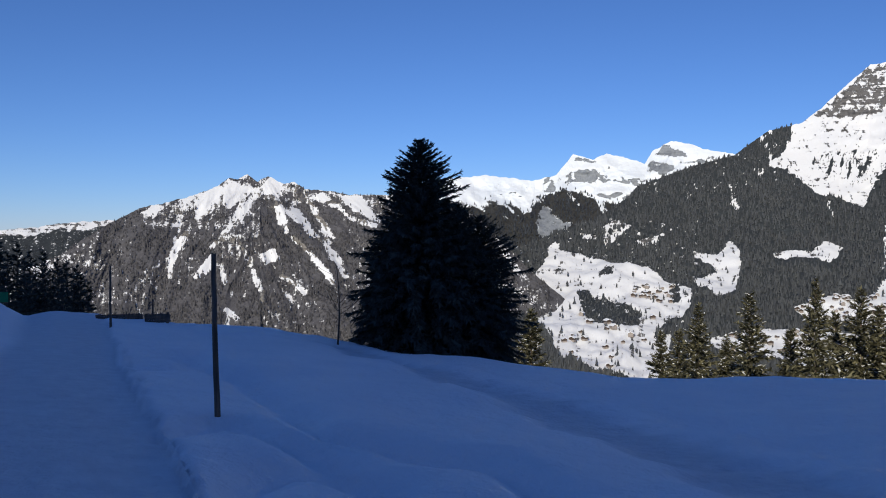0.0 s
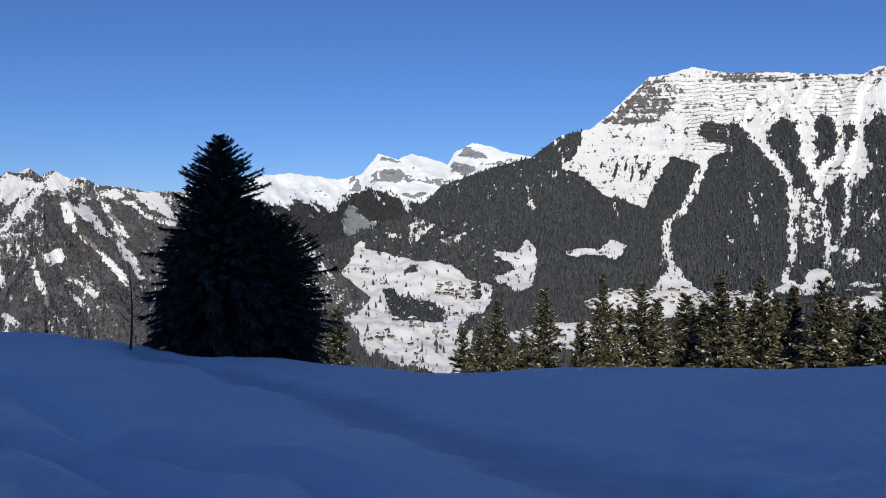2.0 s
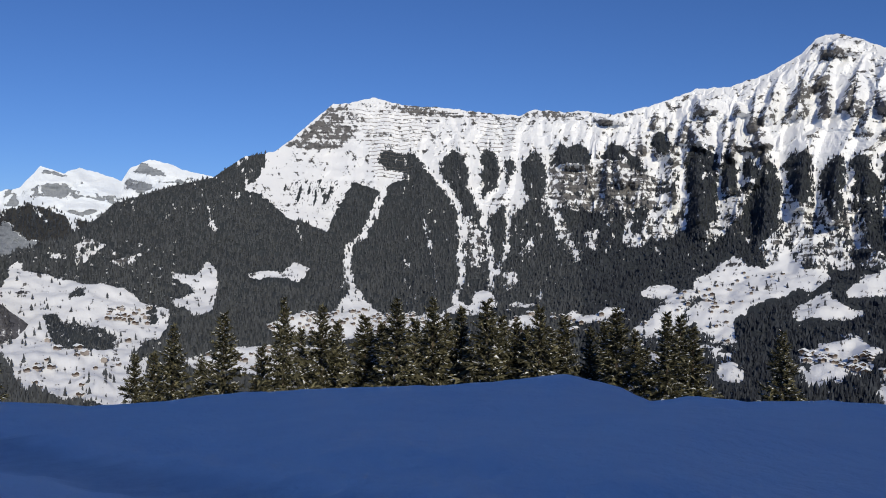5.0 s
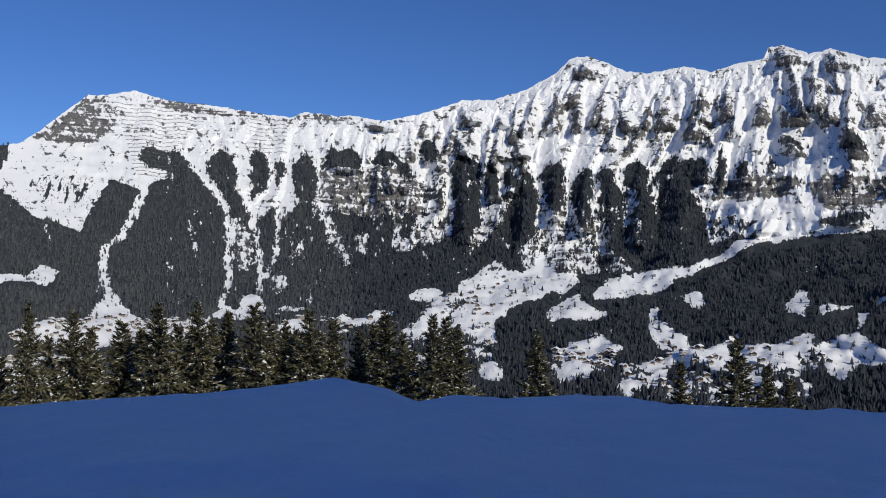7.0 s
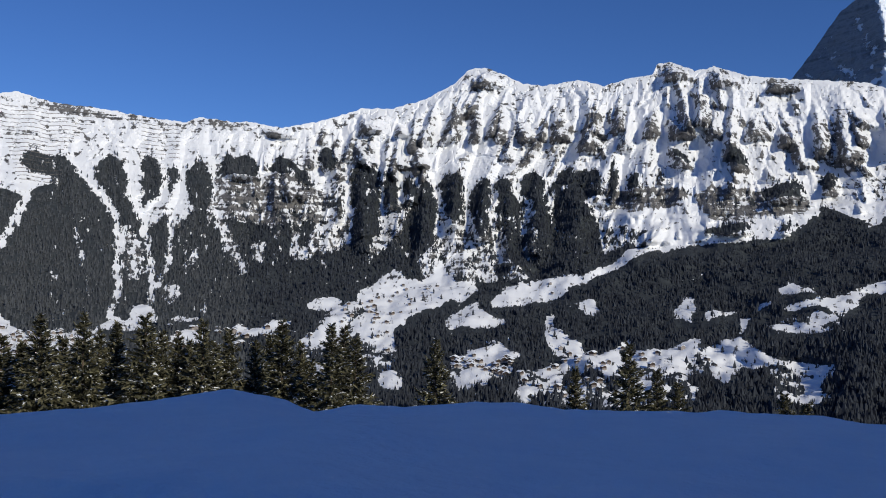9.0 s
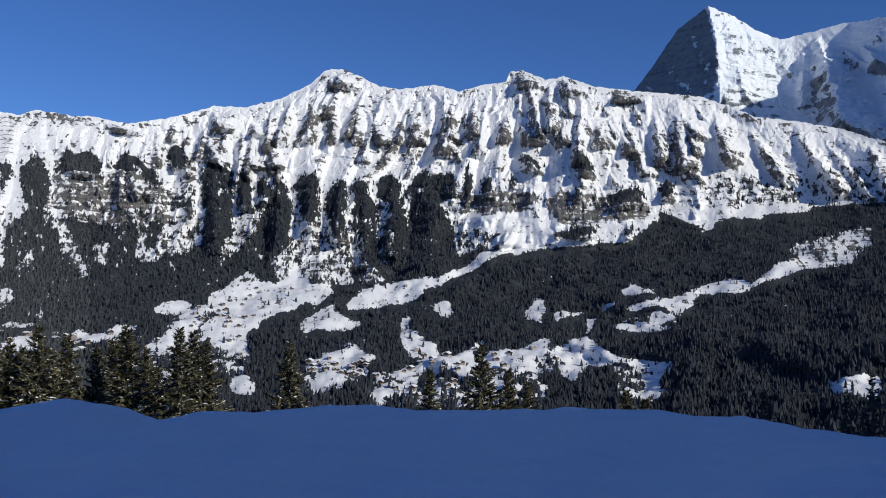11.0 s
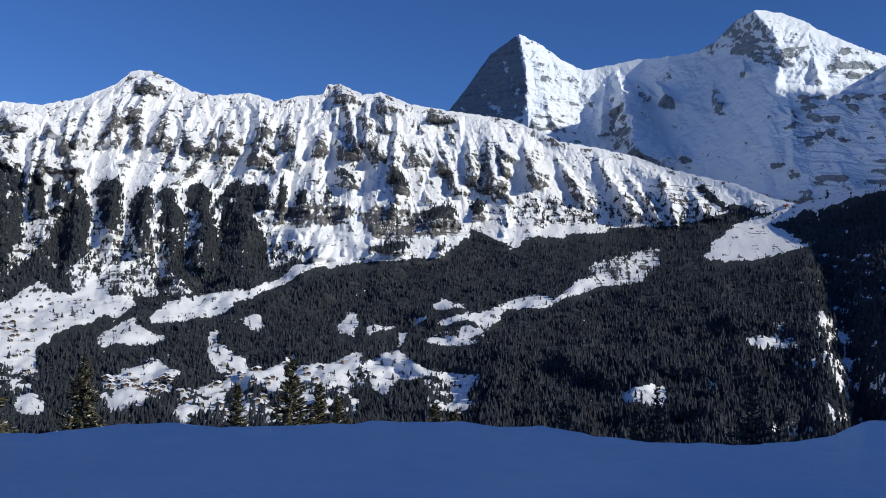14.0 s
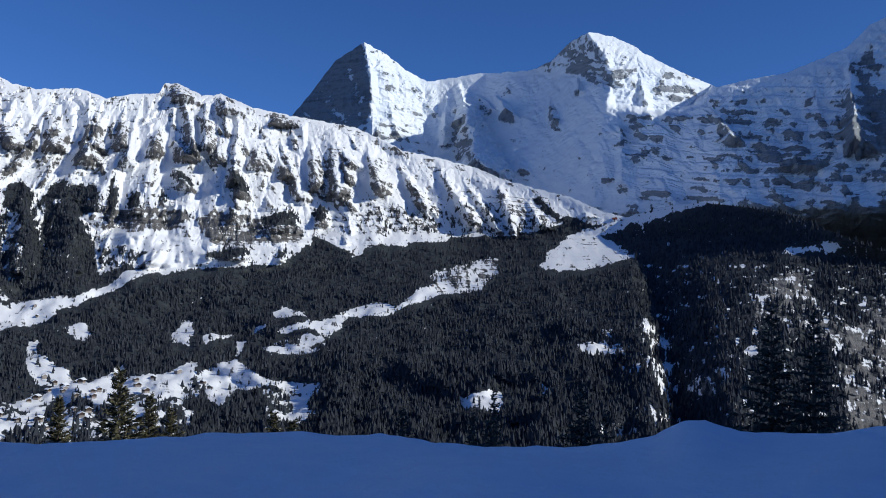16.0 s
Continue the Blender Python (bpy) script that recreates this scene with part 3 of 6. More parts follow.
rock(((69.56, 13.44), (70.47, 13.70), (71.92, 13.23), (71.68, 12.67), (69.64, 12.98)))
rock(((72.53, 13.17), (73.21, 13.25), (74.77, 12.09), (73.53, 12.60)))
rock(((75.64, 12.33), (76.84, 12.34), (78.37, 11.74), (77.19, 11.80)))
rock(((55.34, 10.15), (56.46, 10.55), (56.86, 9.71), (55.99, 9.43)))
rock(((49.47, 9.47), (50.26, 10.31), (51.02, 9.90), (51.59, 9.34), (50.29, 9.29)))
rock(((49.20, 8.00), (49.74, 8.94), (50.49, 8.49), (51.44, 7.34), (50.70, 7.50), (49.94, 8.10)))
rock(((52.15, 9.21), (52.71, 9.67), (53.47, 9.07), (52.90, 9.23)))
rock(((51.89, 7.35), (52.36, 8.29), (52.93, 7.94), (53.70, 7.03), (52.94, 7.57)))
rock(((53.30, 8.14), (53.97, 8.34), (54.83, 7.06), (54.07, 7.34)))
rock(((30.91, 9.93), (32.11, 10.12), (33.29, 9.77), (34.94, 9.42), (34.95, 9.18), (33.05, 9.42), (30.92, 9.47)))
rock(((35.58, 9.65), (36.55, 9.66), (37.55, 9.33), (36.40, 9.30)))
rock(((39.05, 9.51), (40.58, 9.76), (42.15, 9.37), (42.85, 9.13), (41.28, 9.21), (39.29, 9.25)))
rock(((43.38, 9.24), (45.17, 9.05), (45.97, 8.80), (44.81, 8.89)))
rock(((56.80, 12.64), (57.36, 13.38), (58.88, 13.55), (59.64, 13.20), (58.51, 12.97), (57.57, 12.37)))
rock(((47.88, 9.59), (47.71, 8.85), (47.17, 8.64), (47.41, 9.31)))
gully(((32.37, 6.60), (33.33, 5.38), (34.29, 4.34), (34.80, 3.26), (35.06, 2.02), (34.96, -0.05), (35.08, -1.26), (34.65, -2.81)), 0.21)
gully(((35.54, 6.55), (35.71, 4.83), (36.34, 3.29), (36.77, 1.73), (37.09, -0.37), (37.01, -2.12)), 0.19)
gully(((37.51, 4.75), (37.03, 4.13), (36.59, 3.55)), 0.15)
gully(((38.92, 8.17), (38.70, 6.40), (38.60, 4.80), (38.21, 3.37), (38.14, 2.13), (38.05, 0.71), (37.65, -0.53), (37.11, -1.24)), 0.17)
gully(((37.70, 6.34), (37.82, 5.64), (37.51, 4.75)), 0.13)
gully(((40.68, 5.79), (40.88, 4.73), (41.08, 3.48)), 0.09)
gully(((43.62, 6.65), (43.91, 5.03), (43.68, 4.48)), 0.08)
gully(((45.58, 6.74), (45.92, 4.93)), 0.09)
gully(((47.80, 5.18), (47.64, 3.88), (47.13, 2.38), (46.61, 1.26)), 0.11)
gully(((49.44, 5.79), (49.29, 3.92), (48.77, 2.42)), 0.11)
gully(((51.41, 8.81), (51.64, 6.97), (51.59, 5.48), (51.70, 3.99), (51.54, 2.86)), 0.09)
gully(((53.27, 9.61), (52.81, 8.12), (52.73, 6.63), (52.83, 5.14)), 0.11)
gully(((56.11, 9.14), (55.38, 7.82), (55.15, 5.94), (55.52, 4.08), (55.52, 2.19)), 0.13)
gully(((58.34, 11.58), (58.27, 9.37), (57.84, 7.87), (57.19, 5.99), (57.35, 3.36)), 0.11)
gully(((58.95, 9.01), (58.41, 7.69), (57.57, 5.81)), 0.09)
gully(((60.40, 8.73), (59.74, 7.53), (59.00, 6.02), (59.04, 3.76)), 0.11)
gully(((62.90, 10.70), (62.55, 8.67), (61.44, 7.17), (60.59, 6.23)), 0.11)
gully(((64.78, 10.88), (64.61, 9.42), (63.69, 7.75), (62.60, 5.69), (62.98, 4.94)), 0.11)
gully(((68.12, 11.03), (67.96, 9.03), (67.54, 7.20), (67.34, 5.16)), 0.15)
gully(((70.14, 10.82), (70.08, 9.37), (69.80, 7.92)), 0.09)
gully(((71.76, 11.31), (72.32, 9.33), (72.33, 7.16), (71.99, 5.34), (72.54, 3.69)), 0.17)
gully(((74.09, 9.64), (73.57, 7.86), (73.41, 6.05)), 0.11)
gully(((78.94, 11.88), (78.88, 10.51), (78.55, 8.43), (78.73, 6.67), (79.24, 4.73)), 0.23)
gully(((77.20, 9.89), (76.70, 8.32), (76.26, 7.09), (76.02, 5.84)), 0.13)
gully(((82.77, 10.63), (82.39, 8.96), (82.40, 7.08), (82.78, 5.53)), 0.13)
gully(((88.84, 8.92), (89.04, 7.45), (88.70, 5.60)), 0.19)
gully(((85.14, 8.55), (85.73, 7.07), (86.13, 5.21)), 0.11)
gully(((61.94, 11.98), (62.33, 10.89), (62.91, 10.15)), 0.09)
gully(((54.23, 8.90), (54.82, 7.43), (55.14, 6.32)), 0.09)
scree(((40.74, 3.46), (41.61, 3.13), (42.16, 1.88), (42.98, -0.27), (42.56, -0.28), (41.48, 1.43)))
scree(((43.15, 1.55), (44.09, 2.05), (44.07, 1.20), (43.78, 0.21), (43.02, 1.11)))
scree(((45.67, 3.15), (46.23, 2.36), (46.14, 1.62), (47.14, 2.01), (47.82, 4.18), (48.62, 4.28), (49.14, 2.43), (48.80, 1.38), (47.52, 1.21), (45.73, 0.58)))
scree(((40.37, 4.70), (41.75, 4.40), (42.28, 3.99), (41.77, 3.68), (40.73, 4.00)))
scree(((50.64, 1.35), (51.54, 2.67), (52.45, 4.01), (53.01, 4.02), (52.73, 2.89), (52.12, 1.75), (51.20, 0.98)))
scree(((55.89, 0.62), (56.73, 1.84), (57.16, 3.28), (57.61, 3.36), (58.70, 1.87), (59.20, 0.75), (59.49, -0.38), (57.60, -0.41), (56.35, -0.05)))
scree(((59.67, -0.19), (60.41, 0.69), (60.98, 0.51), (61.56, -0.34), (60.31, -0.36)))
scree(((55.43, 5.20), (56.02, 3.90), (57.08, 3.35), (56.80, 2.22), (55.87, 1.45), (55.48, 2.57)))
scree(((61.10, 5.11), (61.74, 4.85), (61.69, 3.61), (60.93, 3.72)))
scree(((54.01, 0.66), (54.93, 1.80), (55.49, 1.82), (55.34, -0.07), (54.59, -0.08)))
scree(((38.79, 0.37), (39.44, 1.27), (39.95, 1.11), (39.13, 0.02)))
scree(((35.20, 2.72), (35.77, 2.74), (36.52, 1.37), (36.69, -0.02), (36.19, -0.56), (35.36, 0.30)))
scree(((37.67, -1.06), (38.48, -0.70), (38.90, -1.40), (38.19, -2.29), (37.69, -1.76)))
scree(((82.73, 7.04), (85.74, 6.32), (89.05, 6.71), (92.99, 6.88), (96.12, 5.78), (94.06, 5.07), (89.44, 4.79), (83.90, 4.81), (82.02, 4.96)))
scree(((99.81, -3.67), (101.08, -3.43), (101.55, -3.74), (100.45, -3.98)))
scree(((94.82, -4.44), (95.51, -5.11), (95.24, -5.48), (94.65, -4.87)))
scree(((98.52, -7.51), (100.13, -6.89), (101.08, -7.48), (100.77, -7.91), (98.85, -8.17)))
scree(((93.29, -7.70), (94.16, -7.82), (94.85, -8.57), (93.99, -8.63)))
scree(((103.58, -4.82), (105.30, -3.32), (106.32, -3.63), (107.00, -5.00), (108.00, -6.32), (107.33, -6.36), (106.32, -5.03), (104.62, -5.12)))
scree(((100.42, -6.58), (101.84, -5.98), (103.24, -6.78), (102.20, -7.20)))
meadow(((50.14, -1.27), (51.24, -0.70), (51.60, -0.13), (52.52, 0.18), (53.47, -0.29), (54.22, -0.39), (54.96, -0.08), (55.32, 0.68), (55.77, 0.88), (56.16, -0.06), (56.66, -0.43), (57.60, -0.33), (58.17, -0.78), (57.81, -1.35), (56.87, -1.74), (56.30, -1.56), (55.56, -1.95), (54.63, -2.26), (53.52, -2.91), (52.60, -3.48), (52.50, -4.04), (52.81, -4.78), (52.07, -4.97), (50.95, -4.42), (50.38, -3.87), (50.00, -3.32), (50.90, -2.38), (50.16, -2.02)))
meadow(((46.69, -2.24), (47.23, -1.76), (48.49, -1.48), (49.05, -1.85), (48.87, -2.22), (47.60, -2.23)))
meadow(((47.97, -2.78), (48.87, -2.11), (49.60, -1.84), (50.23, -2.02), (50.16, -2.32), (49.07, -2.85)))
meadow(((46.39, -4.55), (48.71, -3.00), (49.26, -2.99), (49.17, -4.17), (47.29, -4.62), (46.40, -4.91)))
meadow(((38.48, -2.99), (39.21, -2.89), (39.88, -2.75), (39.72, -3.10), (38.89, -3.24)))
meadow(((38.08, -4.22), (38.90, -3.88), (40.24, -3.53), (40.43, -4.24), (39.60, -4.76), (38.76, -4.65)))
meadow(((41.62, -3.89), (42.64, -3.46), (43.87, -3.60), (45.10, -3.16), (45.82, -3.34), (44.41, -3.89), (42.66, -4.18)))
meadow(((46.43, -6.25), (47.32, -6.08), (48.79, -6.44), (48.07, -6.88), (46.98, -6.73)))
meadow(((55.96, -3.25), (56.21, -2.69), (57.26, -2.11), (58.19, -1.90), (58.01, -2.28), (58.77, -2.65), (59.90, -2.81), (59.91, -3.08), (58.03, -3.41), (57.09, -3.35), (56.15, -3.62)))
meadow(((58.94, -1.78), (60.25, -0.97), (61.37, -0.57), (62.50, -0.36), (64.37, -0.29), (65.11, 0.09), (66.58, 0.86), (68.04, 1.63), (69.68, 2.20), (71.30, 2.84), (71.66, 2.59), (70.23, 2.02), (68.41, 1.26), (66.95, 0.50), (65.11, -0.28), (64.00, -0.56), (63.82, -1.13), (62.89, -1.52), (60.64, -1.86), (59.14, -1.96)))
meadow(((59.68, -0.86), (61.75, -0.41), (64.73, 0.05), (64.74, -0.18), (62.12, -0.63), (60.25, -1.12)))
meadow(((64.57, -1.79), (65.68, -1.58), (66.06, -2.13), (65.69, -2.43)))
meadow(((62.64, -2.57), (63.27, -2.37), (63.02, -3.13), (63.48, -3.68), (64.42, -4.03), (65.17, -4.56), (65.36, -5.04), (66.10, -5.35), (67.02, -4.95), (67.74, -4.31), (67.92, -3.93), (68.18, -4.07), (67.46, -5.12), (66.73, -5.51), (66.29, -6.04), (65.18, -5.89), (64.07, -6.11), (62.58, -6.37), (61.83, -6.20), (62.95, -5.73), (64.06, -5.52), (64.06, -5.15), (63.12, -4.98), (62.74, -4.25), (62.54, -3.51)))
meadow(((56.20, -6.04), (56.94, -5.70), (57.58, -5.46), (57.57, -4.91), (58.25, -5.27), (58.81, -4.89), (59.63, -4.50), (60.12, -4.86), (60.95, -5.22), (60.70, -5.48), (59.20, -5.70), (57.33, -6.10), (56.39, -6.29)))
meadow(((56.70, -6.84), (57.70, -6.28), (59.02, -6.26), (59.84, -5.98), (58.84, -6.81), (57.72, -7.01), (57.16, -7.57), (56.79, -7.40)))
meadow(((51.54, -6.26), (51.91, -6.26), (53.11, -6.80), (53.23, -7.24), (52.68, -7.79), (52.12, -7.61), (51.56, -7.25)))
meadow(((66.10, -5.46), (68.12, -5.07), (69.57, -4.80), (71.37, -4.41), (72.07, -3.81), (72.50, -3.94), (72.33, -4.70), (71.80, -5.27), (71.38, -5.86), (70.31, -6.08), (69.58, -5.75), (68.49, -5.79), (67.03, -6.20), (66.30, -6.41)))
meadow(((66.32, -8.08), (67.05, -7.26), (68.14, -6.85), (69.22, -6.23), (69.48, -6.80), (68.59, -7.63), (67.79, -8.32), (66.32, -8.30)))
meadow(((60.91, -7.43), (61.65, -6.87), (62.59, -6.66), (63.70, -6.45), (63.90, -6.99), (62.22, -7.26), (61.56, -7.86), (61.57, -8.41), (61.11, -8.05)))
meadow(((63.72, -7.73), (64.83, -7.33), (65.39, -7.68), (64.10, -8.16)))
meadow(((72.62, -5.31), (72.79, -4.51), (73.84, -3.96), (74.36, -3.73), (75.23, -3.80), (76.09, -4.55), (76.84, -4.87), (76.61, -5.31), (75.58, -5.50), (75.06, -5.17), (74.72, -5.75), (74.21, -6.56), (73.51, -6.31), (72.98, -5.79), (73.85, -5.58), (73.32, -5.24)))
meadow(((76.77, -4.91), (78.62, -5.00), (80.16, -5.06), (80.00, -5.48), (78.95, -5.33), (76.94, -5.12)))
meadow(((77.06, -7.21), (78.63, -6.77), (78.79, -6.17), (79.15, -6.33), (79.35, -7.24), (78.30, -7.24), (77.13, -7.42)))
meadow(((70.63, -2.28), (71.34, -1.86), (71.27, -1.27), (71.87, -1.26), (72.06, -1.80), (72.31, -2.20), (71.71, -2.40), (71.96, -2.72), (70.99, -2.64)))
meadow(((72.70, -2.33), (74.70, -1.92), (74.59, -2.21), (72.95, -2.58)))
meadow(((74.87, -2.45), (75.56, -2.25), (75.22, -2.98), (74.81, -3.42)))
meadow(((77.39, -1.87), (81.01, -0.88), (82.12, -0.11), (83.99, 0.16), (85.29, 0.12), (85.83, 0.73), (86.93, 1.16), (88.02, 1.37), (89.55, 1.58), (89.55, 1.22), (88.03, 0.89), (86.94, 0.49), (85.84, 0.28), (84.37, -0.46), (82.88, -0.50), (81.95, -0.71), (81.40, -1.51), (80.66, -1.90), (79.53, -1.56), (77.66, -1.98)))
meadow(((88.09, 1.82), (89.11, 2.09), (89.82, 2.84), (91.25, 3.41), (91.82, 3.34), (91.68, 2.83), (90.90, 2.45), (90.19, 2.22), (90.63, 1.71), (89.47, 1.88), (88.39, 1.64)))
meadow(((76.55, -2.98), (78.43, -2.75), (80.19, -2.78), (80.20, -3.11), (78.44, -3.08), (76.93, -3.12)))
meadow(((78.99, -2.51), (79.35, -1.98), (80.37, -2.25), (79.55, -2.57)))
meadow(((77.06, -0.68), (77.61, -0.22), (78.45, -0.57), (79.40, -0.77), (78.39, -0.99), (77.82, -0.96)))
meadow(((75.77, -1.61), (76.59, -1.37), (76.52, -1.59), (75.96, -1.76)))
meadow(((94.60, 2.83), (95.18, 3.80), (96.13, 4.52), (96.47, 4.88), (97.48, 5.41), (98.15, 5.40), (98.87, 5.75), (100.44, 6.18), (100.76, 5.96), (99.53, 5.18), (98.54, 5.01), (99.53, 4.48), (100.82, 3.60), (99.79, 3.39), (98.81, 3.04), (97.82, 2.75), (95.80, 2.66)))
meadow(((89.39, -5.63), (89.92, -5.75), (90.99, -5.52), (92.30, -5.63), (92.48, -6.40), (91.96, -6.86), (91.36, -6.61), (89.93, -6.46)))
meadow(((78.51, -6.41), (79.06, -5.84), (79.23, -5.10), (79.50, -5.17), (79.53, -6.57), (79.54, -7.30), (78.98, -6.95)))
meadow(((77.14, -7.03), (78.53, -6.89), (78.61, -7.25), (77.41, -7.28)))
meadow(((77.73, -4.88), (79.23, -5.03), (80.36, -5.18), (80.18, -5.45), (78.49, -5.20)))
scree(((96.78, -2.59), (98.17, -2.18), (98.50, -1.36), (99.38, -0.91), (99.22, -2.21), (100.51, -2.15), (100.51, -2.57), (99.22, -2.73), (98.17, -2.95), (97.01, -2.93)))
meadow(((107.33, -2.00), (107.99, -1.87), (108.49, -2.20), (107.99, -2.43)))
meadow(((109.81, 4.03), (110.30, 4.31), (111.91, 4.20), (111.90, 4.00)))
meadow(((112.07, 4.55), (112.38, 4.75), (113.16, 4.20), (112.54, 3.92)))
meadow(((103.51, 7.03), (104.38, 7.17), (104.91, 7.02), (104.04, 6.88)))
meadow(((68.04, 2.30), (69.56, 3.13), (68.39, 3.42), (66.55, 3.40), (66.91, 4.00), (68.75, 4.20), (70.57, 4.20), (71.65, 4.02), (72.55, 3.11), (73.08, 2.78), (74.14, 2.64), (75.53, 2.75), (75.43, 2.43), (73.09, 2.27), (70.95, 1.99), (70.23, 1.62), (69.57, 1.98)))
meadow(((75.70, 2.54), (75.87, 3.65), (76.72, 3.47), (77.24, 2.93), (78.24, 3.47), (79.24, 4.34), (79.60, 4.23), (78.58, 3.43), (77.41, 2.54)))
meadow(((79.73, 4.93), (80.87, 4.78), (81.83, 4.48), (82.15, 3.41), (82.78, 4.12), (83.72, 4.62), (85.78, 5.08), (85.78, 4.04), (84.03, 4.14), (83.10, 3.91), (82.31, 3.20), (81.84, 3.76), (81.19, 4.49)))
meadow(((82.02, 4.85), (83.15, 4.95), (83.17, 3.86), (82.61, 3.66), (82.04, 4.33)))
meadow(((83.90, 4.73), (85.76, 4.83), (88.71, 4.68), (87.98, 4.41), (85.77, 4.31), (84.10, 4.36)))
meadow(((6.85, -0.88), (7.44, -0.70), (7.79, -1.17), (8.66, -1.36), (9.72, -1.66), (10.79, -1.67), (12.23, -2.04), (13.32, -2.20), (14.05, -2.57), (14.78, -3.14), (16.07, -3.52), (16.19, -4.38), (15.52, -5.19), (14.60, -5.47), (13.94, -6.38), (13.94, -7.22), (15.08, -6.21), (14.23, -9.23), (12.59, -9.22), (10.43, -8.79), (9.01, -8.49), (7.78, -8.26), (7.26, -6.99), (6.23, -5.53), (5.04, -4.61), (5.21, -4.08), (5.89, -3.56), (5.89, -2.85), (6.58, -2.14), (6.92, -1.60)))
wood(((8.84, -3.91), (9.29, -3.55), (9.72, -3.63), (10.07, -4.22), (10.61, -3.75), (11.15, -4.13), (12.05, -4.62), (13.03, -5.08), (12.84, -6.17), (11.50, -6.33), (10.61, -6.05), (9.72, -5.74), (9.19, -4.82)))
wood(((14.78, -3.62), (15.34, -3.25), (15.52, -4.18), (14.97, -4.44)))
wood(((10.43, -2.40), (11.15, -2.26), (11.08, -2.84), (10.57, -2.91)))
meadow(((16.26, -1.09), (17.93, -1.17), (18.38, -0.27), (18.61, -0.35), (18.94, -1.02), (19.13, -1.48), (18.79, -3.65), (17.56, -4.02), (17.15, -3.27), (16.56, -3.08), (17.00, -2.52), (17.82, -2.15), (17.37, -1.58), (16.41, -1.39)))
meadow(((20.93, -1.18), (22.25, -1.03), (23.19, -1.18), (24.14, -0.57), (25.00, -0.95), (24.33, -1.78), (23.38, -1.44), (21.50, -1.37)))
meadow(((21.80, 3.94), (22.06, 4.99), (22.55, 6.41), (24.13, 6.93), (26.39, 6.85), (28.27, 6.47), (29.96, 5.53), (30.51, 5.26), (31.44, 5.25), (29.96, 4.97), (29.70, 4.22), (29.40, 4.97), (28.46, 5.28), (27.82, 4.98), (27.22, 4.16), (26.58, 2.93), (26.10, 1.69), (25.27, 2.14), (24.51, 2.59), (23.76, 2.37), (22.82, 3.19)))
gully(((29.96, 5.15), (29.70, 4.22), (29.21, 2.73), (28.28, 1.23), (27.53, 0.78), (27.41, -0.84), (27.83, -2.15)), 0.26)
gully(((27.30, -0.27), (27.45, -1.40), (27.15, -2.15)), 0.11)
gully(((32.55, 2.53), (32.81, 1.22), (33.00, 0.11)), 0.08)
gully(((24.14, 1.80), (24.40, 1.24)), 0.09)
gully(((18.50, 3.10), (18.68, 2.17), (18.87, 1.42)), 0.06)
meadow(((27.53, -2.15), (28.28, -2.53), (29.78, -3.64), (29.59, -4.20), (28.47, -3.46), (27.53, -2.90)))
spur(((29.39, 6.38), (29.95, 7.19), (30.59, 7.00), (31.44, 6.51), (31.70, 5.69), (30.51, 5.70), (29.77, 5.90)))
meadow(((22.27, -4.39), (24.53, -4.21), (27.88, -4.02), (32.08, -3.82), (34.24, -4.25), (32.81, -4.91), (28.93, -4.82), (26.21, -5.29), (22.92, -4.88)))
meadow(((18.31, -6.44), (20.74, -6.13), (24.57, -5.89), (25.91, -6.61), (25.62, -8.90), (22.99, -8.31), (20.14, -7.18), (18.32, -6.94)))
meadow(((26.72, -3.45), (27.51, -2.56), (28.55, -2.92), (28.94, -3.53), (27.88, -3.67)))
meadow(((33.87, -3.63), (34.94, -2.89), (35.68, -3.07), (36.03, -2.32), (36.58, -2.13), (37.14, -2.50), (37.52, -3.24), (36.42, -3.65)))
meadow(((38.26, -3.04), (39.18, -2.74), (40.11, -2.84), (39.00, -3.22)))
meadow(((20.74, 4.31), (21.57, 5.06), (22.25, 6.04), (22.55, 5.37), (21.80, 4.05), (21.20, 4.16)))
scree(((60.71, -6.15), (62.95, -5.73), (66.66, -5.52), (70.29, -4.78), (72.61, -3.86), (73.15, -5.93), (71.40, -8.33), (66.69, -8.43), (60.74, -8.46)))
scree(((45.86, -4.80), (47.98, -3.15), (50.16, -2.20), (50.57, -4.24), (53.20, -5.70), (51.73, -6.44), (48.77, -5.71), (46.23, -5.71)))
scree(((56.19, -5.67), (59.18, -4.51), (61.07, -5.29), (60.33, -6.34), (57.73, -7.86), (56.41, -7.51)))
scree(((76.60, -4.92), (80.26, -5.05), (80.58, -5.55), (79.62, -7.67), (76.96, -7.57)))
scree(((87.28, 2.25), (89.82, 3.03), (91.79, 3.42), (91.80, 2.32), (90.56, 1.20), (87.66, 1.14)))
scree(((76.18, -2.87), (80.28, -1.84), (81.06, -3.12), (76.94, -3.30)))
scree(((21.96, -4.80), (26.18, -3.80), (34.23, -3.44), (34.62, -4.91), (28.94, -5.25), (24.56, -5.54)))

RIDGE_LINE = (
    (0, -4.5), (2.5, -3), (4.6, -0.96), (6.8, -0.21), (8.1, 0.35), (9.9, 0.91), (11.7, 2.01), (12.8, 3.10),
    (14.6, 3.80), (16.7, 4.48), (18.7, 4.96), (20.7, 6.40), (22.6, 6.78), (23.6, 7.52), (25.3, 9.07), (26.4, 9.98),
    (27.5, 10.08), (29.0, 10.49), (31.1, 10.02), (33.8, 9.91), (36.7, 9.57), (38.9, 9.41), (39.7, 9.80), (42.0, 9.61),
    (42.7, 9.69), (45.0, 9.40), (47.2, 9.89), (48.4, 10.21), (50.2, 10.86), (52.1, 10.88), (54.4, 11.54), (56.4, 12.61),
    (57.3, 13.49), (58.4, 13.65),
)
